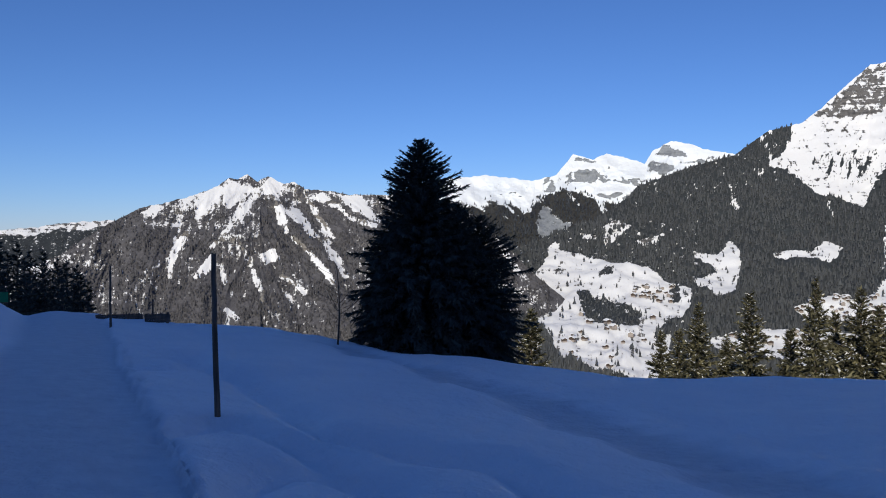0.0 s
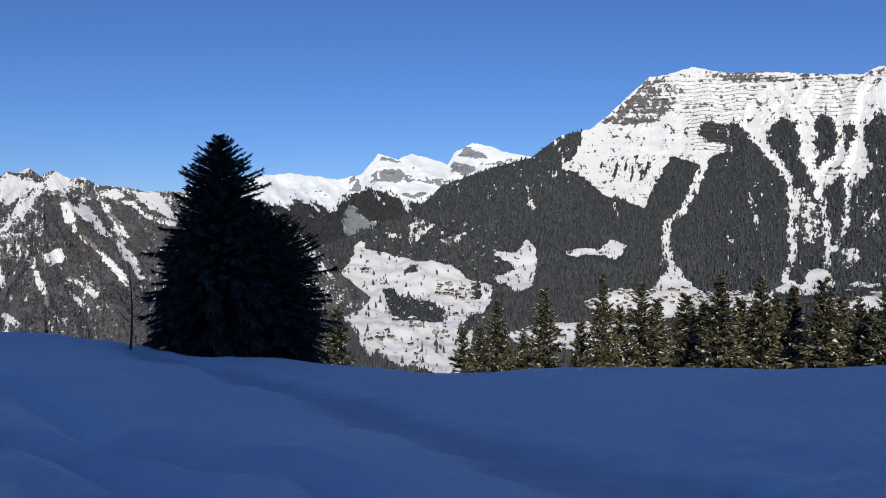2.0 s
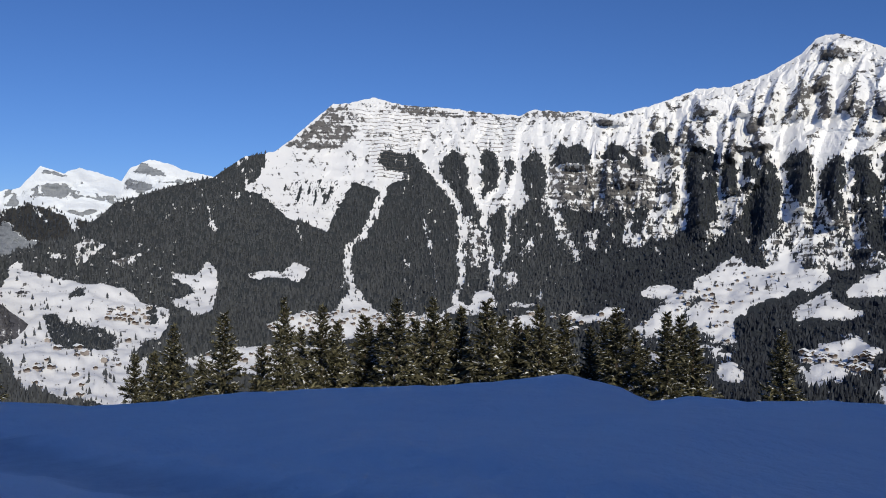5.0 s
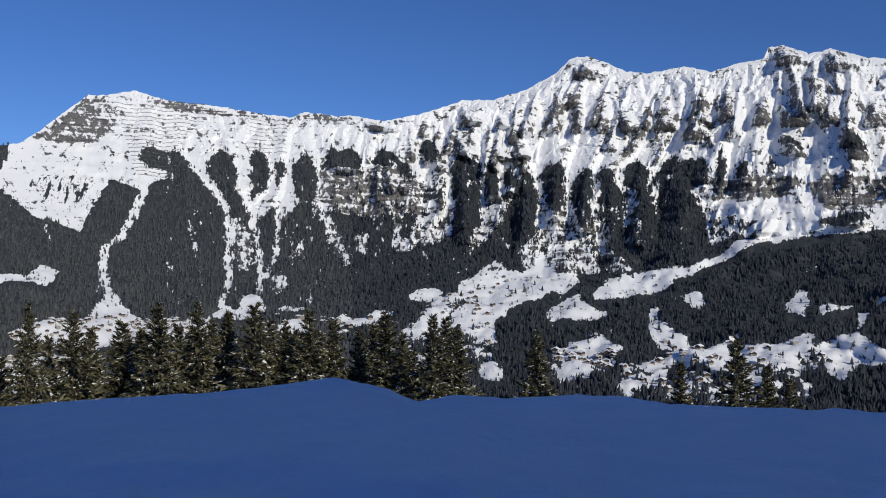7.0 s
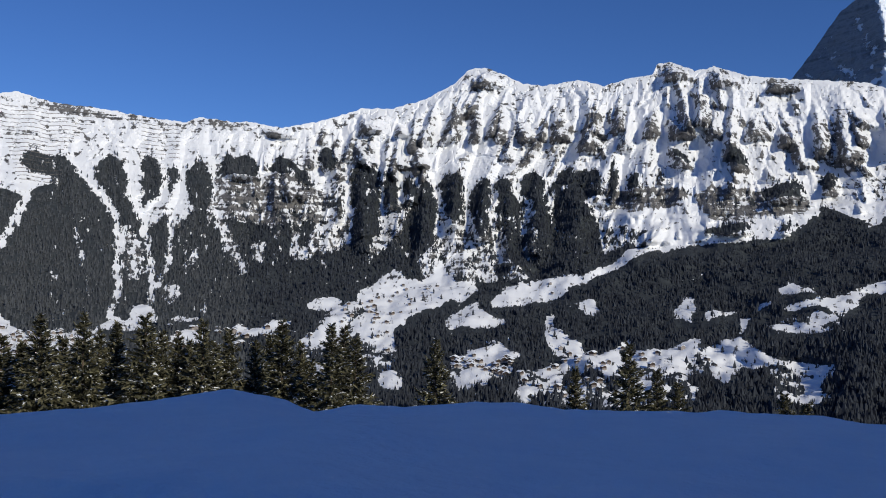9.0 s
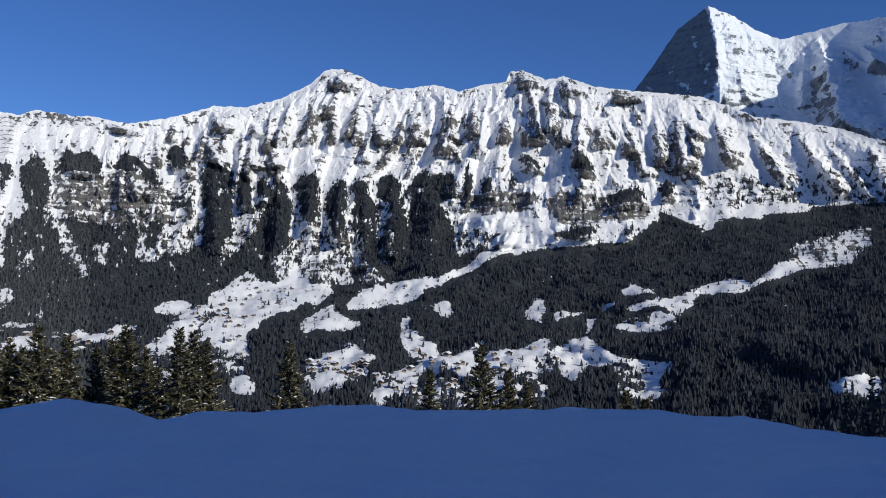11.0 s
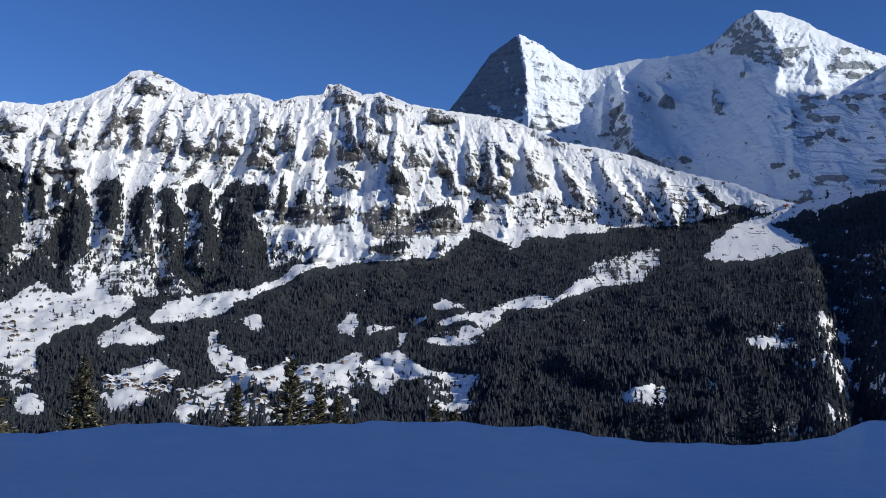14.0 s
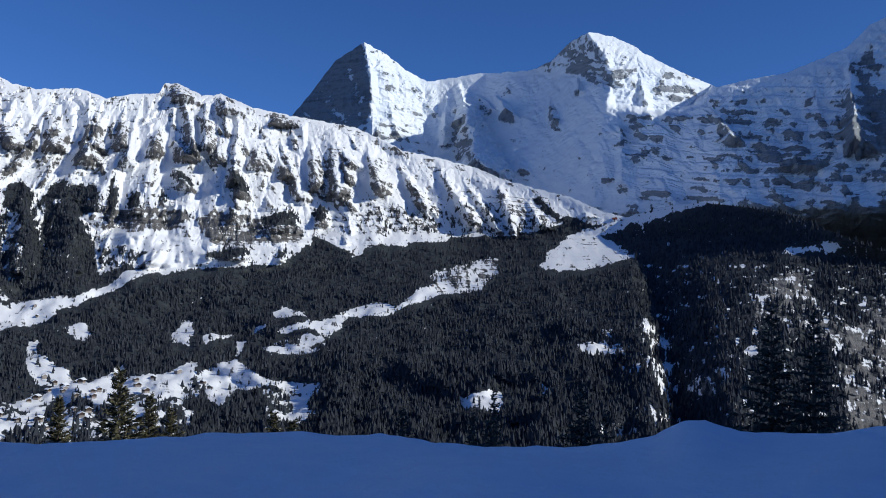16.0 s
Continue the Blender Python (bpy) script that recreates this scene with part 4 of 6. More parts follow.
RIDGE_LINE_SOUTH = (
    (59.7, 13.19), (61.0, 12.59), (62.5, 12.47), (64.6, 12.81), (66.3, 12.39), (68.0, 12.85), (69.4, 13.00), (69.7, 13.66),
    (70.5, 13.76), (72.0, 13.15), (72.2, 13.15), (73.1, 13.30), (73.2, 13.35), (75.3, 12.64), (77.9, 12.28), (80.6, 11.97),
    (82.0, 11.77), (83.9, 11.05), (85.3, 10.37), (87.8, 9.95), (90.3, 9.35), (92.3, 8.58), (94.6, 7.98), (96.5, 7.56),
    (98.5, 6.65), (99.2, 6.45), (100.3, 6.20), (102.1, 6.82), (104.6, 7.17), (107.0, 6.89), (109.0, 6.61), (110.9, 6.12),
    (113.2, 4.88), (115.5, 4.01), (120, 3.2), (125, 3),
)
LOWER_WOODS = (
    (0, 9), (14, 9), (15.5, 4.27), (18.5, 4.97), (20.7, 6.40), (22.0, 6.78), (22.1, 4.0), (23.5, 2.45), (25.9, 1.75), (27.0, 4.10), (27.7, 5.00), (29.4, 4.45), (31.0, 5.30),
    (32.5, 6.01), (34.1, 4.06), (35.1, 2.72), (36.7, 2.78), (38.4, 2.84), (40.4, 2.91), (40.7, 3.46), (44.2, 3.04), (45.7, 3.08),
    (48.6, 1.68), (50.1, 2.08), (51.6, 1.36), (53.0, 2.14), (54.9, 1.80), (56.1, 0.70), (59.1, 0.75), (61.3, 1.16), (66.6, 1.42),
    (68.0, 2.19), (70.2, 1.65), (71.7, 2.40), (75.5, 2.79), (77.2, 2.79), (79.2, 4.03), (79.6, 4.55), (81.8, 3.65), (83.7, 4.3),
    (85.8, 4.53), (89.4, 4.79), (93.0, 4.88), (94.8, 5.60), (96.5, 6.31), (98.1, 5.65), (100.4, 6.18), (101.8, 6.67), (105.1, 6.97), (108, 9), (125, 9),
)


def carve(pull, wide, strength, onset, gentle, sharp, limit, rounds=2):
    """Gullies cut by water running down a sheet: how deep each place is cut, and how much drains through it.
    pull: where the water likes to run; wide: metres between columns; gentle, sharp: the slopes of the two gully walls."""
    rows, cols = pull.shape
    at = np.arange(cols)
    for turn in range(rounds):
        flow = np.ones((rows, cols))
        for j in range(rows - 1, 0, -1):
            below = np.pad(pull[j - 1], 2, mode="edge")
            best = np.argmax(np.stack([below[k:k + cols] - 0.4 * abs(k - 2) for k in range(5)]), 0) - 2
            flow[j - 1] += np.bincount(np.clip(at + best, 0, cols - 1), flow[j], cols)
        cut = limit * np.tanh(strength * np.maximum(flow - onset, 0) ** 0.45 / limit)
        left = np.maximum.accumulate(cut + at * wide * gentle, 1) - at * wide * gentle
        turned = cut[:, ::-1]
        right = (np.maximum.accumulate(turned + at * wide * sharp, 1) - at * wide * sharp)[:, ::-1]
        deep = np.maximum(left, right)
        pull = deep + 0.35 * pull
    return deep, flow


def soften(a, n):
    """A running mean across and up a sheet."""
    for axis in (0, 1):
        pad = [(0, 0), (0, 0)]
        pad[axis] = (n + 1, n)
        c = np.cumsum(np.pad(a, pad, mode="edge"), axis)
        a = (np.take(c, range(2 * n + 1, c.shape[axis]), axis) - np.take(c, range(0, c.shape[axis] - 2 * n - 1), axis)) / (2 * n + 1)
    return a


def facet(out, nose, g, b0, e0, b1, e1, half, proud):
    """A flatiron buttress: from its tip it stands out ever further downwards and ends in a cliff."""
    c0, c1 = np.clip((np.array((min(b0, b1) - half, max(b0, b1) + half)) - g.b0) / g.db, 0, len(g.b) - 1).astype(int)
    if c1 - c0 < 2:
        return
    cut = np.s_[:, c0:c1 + 1]
    b, e = g.B[cut], g.E[cut]
    u = (e0 - e) / max(e0 - e1, 0.05) + 0.10 * fbm(b / 0.5, e / 0.5, 3, int(b0 * 10))
    mid = b0 + (b1 - b0) * np.clip(u, 0, 1.2) + 0.18 * half * fbm(b / 0.8, e / 0.6, 3, 67)
    w = half * (0.12 + 0.88 * np.clip(u, 0, 1) ** 0.8)
    side = (b - mid) / w
    shape = np.clip(1 - np.where(side < 0, -side * 1.7, side), 0, 1)
    grow = np.clip(u, 0, 1) * (1 - step(1.0, 1.16, u))
    out[cut] = np.maximum(out[cut], proud * shape * grow)
    mark = np.exp(-((side + 0.22) / 0.24) ** 2) * (0.5 + 0.5 * step(0.2, 0.8, u)) * step(0.0, 0.15, u) * (1 - step(1.06, 1.16, u)) + 0.8 * shape ** 0.5 * step(0.8, 0.98, u) * (1 - step(1.08, 1.16, u))
    nose[cut] = np.maximum(nose[cut], mark)


def build_ridge():
    g = Range(0.0, 124.0, 0.08, -11.5, 300, RIDGE_LINE + RIDGE_LINE_SOUTH, (-12, -8, -4, -1, 2, 5, 14),
              (0, 12, 22, 30, 45, 60, 75, 90, 100, 110, 124),
              ((1000, 1000, 1050, 1050, 1050, 1000, 1000, 950, 950, 900, 900),
               (1400, 1450, 1550, 1550, 1550, 1450, 1400, 1300, 1250, 1200, 1200),
               (1850, 1900, 2000, 2050, 2050, 1950, 1850, 1650, 1550, 1500, 1450),
               (2250, 2250, 2350, 2450, 2450, 2380, 2250, 2070, 1950, 1770, 1650),
               (2450, 2550, 2650, 2750, 2800, 2750, 2650, 2640, 2480, 2070, 1850),
               (2650, 2850, 2950, 3000, 3020, 2980, 2920, 3270, 3130, 2480, 2100),
               (3500, 3650, 3780, 3850, 3800, 3720, 3700, 3920, 3750, 3060, 2800)))
    b, e, s, h = g.B, g.E, g.S, g.Z
    under = g.top - e
    foot = line(LOWER_WOODS, b)
    wall = step(-2.5, 0.8, e - np.minimum(foot, 4.5)) * step(20, 28, b) * (1 - step(99, 103, b))
    rough = line(((0, 0.2), (20, 0.25), (30, 0.45), (42, 0.7), (50, 0.95), (58, 1.0), (84, 1.0), (92, 0.8), (97, 0.35), (124, 0.3)), b)
    # couloirs: water runs along gullies placed to fit the view, and wanders between them
    lean = line(((0, 0.0), (46, -0.05), (54, -0.25), (62, -0.45), (68, -0.15), (73, 0.1), (80, 0.4), (90, 0.5), (124, 0.5)), b)
    pull = 40 * fbm((s + lean * h) / 150, h / 210, 3, 41) + 16 * fbm(s / 42, h / 70, 3, 42)
    for points, half in GULLIES:
        d, a = off_line(points, b, e)
        pull = pull + (30 + 130 * half) * np.exp(-(d / (0.14 + half)) ** 2)
    deep, flow = carve(pull, 4.75, 2.1, 6, 0.8, 1.25, 120)
    iron, nose = np.zeros(e.shape), np.zeros(e.shape)
    for poly in ROCKS + SPURS:
        tip = max(poly, key=lambda p: p[1])
        base = min(p[1] for p in poly)
        left, right = min(p[0] for p in poly), max(p[0] for p in poly)
        if 40 < tip[0] < 94 and right - left < 3.4 and tip[1] > 2.5:
            half = (right - left) / 2 + 0.25
            facet(iron, nose, g, tip[0], tip[1] + 0.25, (left + right) / 2, base, half, 110 * min(1.0, half / 0.9))
    rng = np.random.default_rng(33)
    crest, slope = RIDGE_LINE + RIDGE_LINE_SOUTH, ((44, -0.05), (54, -0.25), (62, -0.5), (68, -0.15), (73, 0.1), (80, 0.45), (96, 0.6))
    start = 43.5
    for k in range(170):
        main = start < 96
        if main:
            start += 1.2 if start < 66 else 2.1
        b0 = start + rng.uniform(-0.5, 0.5) if main else rng.uniform(43, 82)
        top, floor = float(line(crest, b0)), float(line(LOWER_WOODS, b0))
        e0 = top - rng.uniform(0.15, 1.3) if main else rng.uniform(floor + 0.8, top - 0.5)
        tall = min(rng.uniform(2.2, 4.2) if main else rng.uniform(0.7, 2.0), e0 - floor - 0.3)
        if tall < 0.4:
            continue
        half = (rng.uniform(0.5, 0.8) if start < 66 else rng.uniform(0.8, 1.2)) if main else rng.uniform(0.18, 0.36)
        facet(iron, nose, g, b0, e0, b0 + tall * (float(line(slope, b0)) + rng.uniform(-0.25, 0.25)), e0 - tall, half, 128 * half * rng.uniform(0.85, 1.35))
    deep = deep * line(((66, 1.0), (76, 0.55), (90, 0.4)), b)
    rib = soften(deep, 9) - deep
    ledge = (h + 0.06 * s + 16 * fbm(s / 200, h / 160, 3, 5)) / 46
    tier = ledge % 1.0
    belt = step(2.6, 3.4, e) * (1 - step(5.8, 6.8, e)) * step(38, 42, b) * (1 - step(80, 92, b))
    tread = np.where(tier < 0.62, tier / 0.62, (1 - tier) / 0.38)
    rills = np.maximum(ridged((s + 0.55 * h) / 34, h / 130, 2, 56), ridged((s - 0.45 * h) / 34, h / 130, 2, 57)) - 0.7
    bulk = (9 * rills + 90 * (ridged((s + lean * h) / 340, h / 1100, 2, 51) - 0.6) + 4 * fbm((s + lean * h) / 16, h / 60, 3, 53, 0.6)) * step(0.0, 0.8, under)
    push = wall * rough * (soften(deep, 40) * 0.9 - deep + bulk + iron * step(0.15, 0.6, under)) + wall * (6 + 20 * belt) * (tread - 0.5) * (0.5 + fbm(s / 120, h / 90, 2, 54)) * step(0.1, 0.5, under)
    g.R = g.R - push
    # a wooded spur, and the shaded hollow behind it
    lip = line(((-9, 103.2), (-6.5, 102.4), (-2, 101.6), (1, 101.0), (4.5, 100.2), (6, 98.5)), e) + 0.2 * fbm(s / 40, e / 0.6, 3, 47)
    past = b - lip
    g.R = g.R + np.where(past > 0, np.clip(290 - 75 * past, -60, 290) * step(0, 1.6, past), -30 * np.exp(-((past + 0.6) / 1.2) ** 2)) * (1 - step(2.0, 4.6, e)) * (1 - step(108, 114, b))
    g.R = g.R + 42 * np.clip(b - 107, 0, 12) * (1 - step(3.0, 5.5, e))
    hollow = (1 - step(1.5, 4.5, e)) * step(52, 66, b) * (1 - step(99, 103, b))
    g.R = g.R + hollow * (120 * fbm(s / 420, e / 2.6, 3, 58) + 26 * fbm(s / 130, e / 0.9, 2, 59))
    g.Z = np.where((hollow > 0) | (past > -4), EYE + g.R * np.tan(np.radians(e)), g.Z)
    low = (1 - step(1, 4, e)) * step(-11, -9, e)
    g.Z = g.Z + low * (20 * fbm(s / 190, g.R / 170, 3, 61) + 3 * fbm(s / 60, g.R / 60, 2, 62))
    g.shape()
    wb = b + (0.34 + 0.2 * (e > 1)) * fbm(s / 30, h / 26, 5, 71, 0.75)
    we = e + (0.30 - 0.14 * (e < 1)) * fbm(s / 16, h / 40, 5, 72, 0.75)
    mott = fbm(s / 15, h / 22, 4, 87)
    streaks = fbm((s + 0.2 * h) / 9, h / 46, 3, 91)
    # woods below the walls, and on the ribs
    woods = step(-0.06, 0.06, foot + 0.10 * fbm(s / 22, h / 60, 3, 73) - e)
    spurs = np.zeros(e.shape, bool)
    for poly in SPURS:
        spurs |= inside(poly, wb, we)
    # thin woods between the ribs
    belt_top = line(((40, 5.6), (50, 6.0), (58, 5.8), (64, 5.2), (68, 3.4), (74, 2.0)), b)
    thin = step(0.02, 0.16, 0.9 * mott + 0.8 * streaks + 0.12 * np.clip(rib, -12, 12) / 12 + 0.05) * (e < belt_top) * (e > foot) * step(39, 41, b) * (1 - step(68, 72, b))
    woods = np.maximum(woods, 0.9 * thin)
    woods[spurs] = 1
    steep_zone = step(-1.2, 0.2, e) * step(34, 38, b) * (1 - step(64, 67, b))
    fleck = fbm(s / 11, h / 34, 4, 85, 0.65) + 0.45 * fbm(s / 90, h / 120, 3, 86)
    open_wood = np.maximum(0.9 * steep_zone, np.maximum(step(1.0, 3.5, e) * (b < 23), 0.7 * step(99, 102, b)))
    open_wood = np.maximum(open_wood, 0.8 * spurs)
    woods = woods * (1 - 0.95 * open_wood * step(0.36 - 0.10 * spurs - 0.12 * (b < 23), 0.42, fleck))
    dusted = fbm(s / 46, e / 0.32, 4, 89, 0.6)
    woods = woods * (1 - step(99, 103, b) * (1 - step(2.5, 4.5, e)) * step(0.24 - 0.04 * step(106, 110, b), 0.32, dusted))
    glade = fbm(s / 22, e / 0.14, 4, 84, 0.6)
    woods = woods * (1 - step(40, 44, b) * (e < 0.5) * step(0.40 - 0.10 * step(52, 56, b) * (1 - step(72, 77, b)) * (1 - step(-4.0, -2.5, e)), 0.50, glade))
    g.pasture = np.zeros(e.shape, bool)
    for poly in MEADOWS:
        hit = inside(poly, wb, we)
        g.pasture |= hit
        woods[hit] = 0
        woods[inside(poly, wb, we + 0.07 * (e < 2.0))] = 0
    comb = step(0.02, 0.12, fbm((s - 0.15 * h) / 9, h / 80, 3, 79)) * (b > 23.0) * (b < 27) * (e < line(((22, 4.2), (24, 4.9), (26.5, 5.2), (27, 5.0)), b)) * (e > line(((22, 5.0), (24.3, 3.4), (25.6, 2.6), (27, 4.0)), b))
    woods = np.maximum(woods, 0.9 * comb)
    for k, (points, half) in enumerate(GULLIES):
        d, a = off_line(points, wb, we)
        woods = woods * step(0.7, 1.25, d / (half * (0.95 + 0.6 * fbm(s / 50, h / 70, 3, 90 + k))))
    for poly in SCREES:
        m = inside(poly, wb, we)
        if poly[0][1] < -2.5 and poly[0][0] < 92:
            woods[m] = np.minimum(woods[m], step(-0.06, 0.0, fbm(s[m] / 44, g.R[m] / 30, 4, 76, 0.6)))
        else:
            woods[m] = step(0.10, 0.2, mott[m] + 0.5 * streaks[m] + 0.16 * (b[m] > 100)) * 0.9
    for poly in WOODS:
        woods[inside(poly, wb, we)] = 1
    woods = np.where((e < 1) & (b < 16.5), woods * (1 - step(0.26, 0.36, fbm(s / 24, g.R / 24, 4, 92, 0.6))), woods)
    # rock: steep places, the spines of the ribs, the cliff belts
    steep = 1 - g.N[..., 2]
    face = (b > 42) & (b < 92) & (e > foot + 0.5)
    q = np.quantile(steep[face], (0.5, 0.85))
    cliff = (steep - q[0]) / (q[1] - q[0])
    layers = fbm(s / 90, (h + 0.05 * s) / 18, 4, 98, 0.6)
    shelf = step(0.55, 0.75, tier) * (1 - step(0.95, 1.0, tier))
    bare = -0.02 + 0.52 * nose + 0.26 * np.clip(cliff, -1, 1.6) + 0.014 * np.clip(rib, -20, 20) * step(0.7, 2.0, under) + 0.16 * shelf * step(0.0, 0.3, layers + 0.25 * belt) + 0.22 * layers + 0.20 * streaks + 0.2 * fbm(s / 300, h / 140, 3, 96)
    bare = bare + 0.32 * np.exp(-((e - 4.9) / 0.65) ** 2) * step(64, 67, b) * (1 - step(79, 83, b)) * (0.6 + 0.8 * layers)
    flank = step(22, 26, b) * (1 - step(40, 46, b))
    bare = bare * (1 - flank) + flank * (0.06 + 0.62 * fbm((s + 0.2 * h) / 14, h / 70, 3, 99) + 0.30 * fbm(s / 80, h / 60, 3, 100))
    bare = bare - 0.25 * step(92, 97, b)
    bare = bare + 0.42 * step(0.08, 0.16, under) * (1 - step(0.30, 0.50, under)) * step(0.0, 0.3, fbm(b / 1.3, b * 0 + 3, 3, 101) + 0.12) * step(24, 26, b) * (1 - step(94, 97, b))
    lower = step(0.4, 0.6, steep_zone) * (1 - step(3.5, 4.5, e)) * step(-0.5, 0.3, foot + 1.5 - e)
    bare = np.maximum(bare * wall, lower * (0.30 + 0.5 * mott + 0.3 * streaks))
    for points, half in GULLIES:
        d, a = off_line(points, wb, we)
        bare = bare - 0.5 * np.exp(-(d / (0.05 + 0.8 * half)) ** 2)
    bare[g.pasture & (e < 7)] = 0.04
    for poly in SCREES:
        m = inside(poly, wb, we)
        bare[m] = np.where(b[m] > 105, 0.62 + 0.5 * layers[m] + 0.3 * mott[m], (0.30 + 0.5 * mott[m] + 0.3 * streaks[m]) * (e[m] > -2.5))
    for poly in ROCKS:
        m = inside(poly, wb, we)
        if poly[0][0] > 50 and poly[0][0] < 94 and poly[0][1] > 6.6:
            bare[m] += 0.16 + 0.16 * layers[m]
            continue
        bare[m] = np.maximum(bare[m], 0.30 + (0.18 + 0.22 * (b[m] > 56)) * belt[m] + 0.3 * ((b[m] > 94) | ((b[m] < 48) & (e[m] > 7))) + 0.40 * layers[m] + 0.22 * shelf[m] + 0.25 * streaks[m] + 0.3 * mott[m] + 0.14 * np.clip(cliff[m], -1, 1))
        clumps = fbm(s[m] / 30, h[m] / 26, 4, 88)
        woods[m] = np.maximum(woods[m] * 0.5, step(0.16, 0.34, clumps) * 0.9 * (e[m] < 6.4))
    cover = np.stack([0.5 * (soften(woods, 1) + woods) * 0.8, np.clip(soften(bare, 1), -0.5, 0.64 + 0.24 * ((b > 105) | ((b < 48) & (e > 7)))), wall], -1)
    g.woods = woods
    g.S = s + lean * h
    g.build("ridge", ALPS, cover, "sunlit snowy ridge with rock ribs, forest belts and white pastures", even=soften(1.0 * g.pasture, 1) > 0.2)
    return g


ridge = build_ridge()


def build_gorge():
    """The nearer, wooded rock mountain down the valley."""
    g = Range(-36.0, 9.0, 0.085, -10.0, 190, GORGE_LINE, (-10, -6, 0, 5), (-36, -20, 0, 9),
              ((1500, 1450, 1450, 1600), (1620, 1580, 1560, 1750), (1950, 1900, 1900, 2100), (2300, 2260, 2300, 2450)))
    b, e, s, h = g.B, g.E, g.S * 0.55, g.Z
    side = np.where(b < -12, -0.45, 0.55)
    slant = s + side * h + 40 * fbm(s / 260, h / 260, 3, 141)
    c1 = ridged(slant / 150, h / 500, 2, 151)
    c2 = ridged(slant / 75, h / 300, 3, 152)
    fade = 1 - 0.8 * step(0.9, 1.0, (e - g.low) / (g.top - g.low))
    g.R = g.R - fade * (46 * (c1 - 0.6) + 30 * (c2 - 0.6) + 10 * fbm(slant / 24, h / 40, 3, 153))
    g.shape()
    gully = 1.25 - c2 + 0.25 * fbm(slant / 20, h / 60, 3, 161)
    patch = fbm(s / 55, h / 55, 5, 162, 0.62)
    woods = 0.86 + 0.40 * fbm(s / 200, (h + 0.4 * side * s) / 130, 3, 165) + 0.30 * patch + 0.40 * fbm(s / 9, h / 14, 3, 164) - 0.6 * step(0.84, 0.92, gully) * step(-0.1, 0.3, patch) - 0.45 * step(1.2, 3.0, e) * step(-0.1, 0.3, patch) * step(-20, -16, b)
    for points in GORGE_CHUTES:
        d, a = off_line(points, b + 0.2 * fbm(s / 30, h / 30, 2, 171), e)
        woods = np.where(d < 0.13 + 0.16 * fbm(s / 20, h / 20, 3, 172), 0, woods)
    bare = 0.60 + 0.7 * (1 - g.N[..., 2] - 0.5) + 0.5 * fbm(s / 40, h / 32, 4, 163)
    wb, we = b + 0.22 * fbm(s / 20, h / 20, 4, 173, 0.65), e + 0.16 * fbm(s / 20, h / 20, 4, 174, 0.65)
    for poly in GORGE_SNOW:
        m = inside(poly, wb, we)
        woods[m], bare[m] = 0, 0.1
    cover = np.stack([np.clip(woods, 0, 1) * 0.75, np.clip(bare, 0, 1), e * 0], -1)
    g.woods = np.clip(woods, 0, 1)
    g.build("gorge_mountain", GORGE, cover, "grey rock mountain with bare woods, snow gullies and small summit towers")
    return g


GORGE_LINE = (
    (-36, -5), (-30, -3.4), (-25.5, -1.89), (-24.2, -1.39), (-23.3, -0.71), (-21.2, 0.68), (-19.4, 1.65), (-17.7, 2.03),
    (-16.1, 2.51), (-14.7, 3.08), (-14.0, 3.63), (-13.5, 3.53), (-12.8, 3.90), (-12.2, 3.40), (-11.5, 3.78), (-10.6, 3.31),
    (-9.8, 3.43), (-9.1, 2.95), (-7.6, 2.85), (-6.2, 2.60), (-3.9, 2.61), (-2.4, 2.61), (0, 2.3), (2.2, 1.2),
    (4, -0.6), (6, -2.6), (9, -5),
)
GORGE_SNOW = (
    ((-16.28, 1.43), (-15.86, 2.52), (-14.70, 3.08), (-14.17, 2.90), (-15.06, 1.98), (-15.66, 1.18)),
    ((-14.24, 3.08), (-13.64, 3.38), (-12.75, 3.10), (-13.11, 2.37), (-14.00, 1.63), (-14.35, 1.99)),
    ((-11.96, 3.11), (-11.30, 3.78), (-10.58, 3.31), (-10.76, 2.75), (-11.67, 2.56)),
    ((-11.13, 1.83), (-10.58, 1.83), (-10.29, 0.72), (-10.77, 0.54)),
    ((-10.22, 1.83), (-9.49, 1.65), (-8.31, -0.21), (-8.76, -0.28)),
    ((-6.90, 2.60), (-5.41, 2.42), (-4.14, 0.73), (-5.04, 1.11), (-6.34, 1.85)),
    ((-17.68, -1.46), (-17.26, -0.38), (-16.92, -0.20), (-17.06, -0.92), (-17.51, -2.00)),
    ((-9.13, -0.95), (-7.84, -2.07), (-7.21, -2.83), (-7.65, -2.97), (-8.83, -1.51)),
    ((-12.04, -1.31), (-11.14, -0.94), (-10.78, -1.69), (-11.69, -2.05)),
    ((-15.95, -2.38), (-15.18, -1.29), (-14.83, -1.37), (-15.43, -2.64)),
    ((-13.65, 1.08), (-12.39, 2.74), (-12.14, 2.56), (-13.22, 0.83)),
    ((-19.36, 1.30), (-18.51, 1.87), (-18.00, 1.67), (-18.69, 1.05)),
    ((-8.93, 2.40), (-8.38, 2.59), (-7.27, 2.33), (-7.83, 2.03)),
)
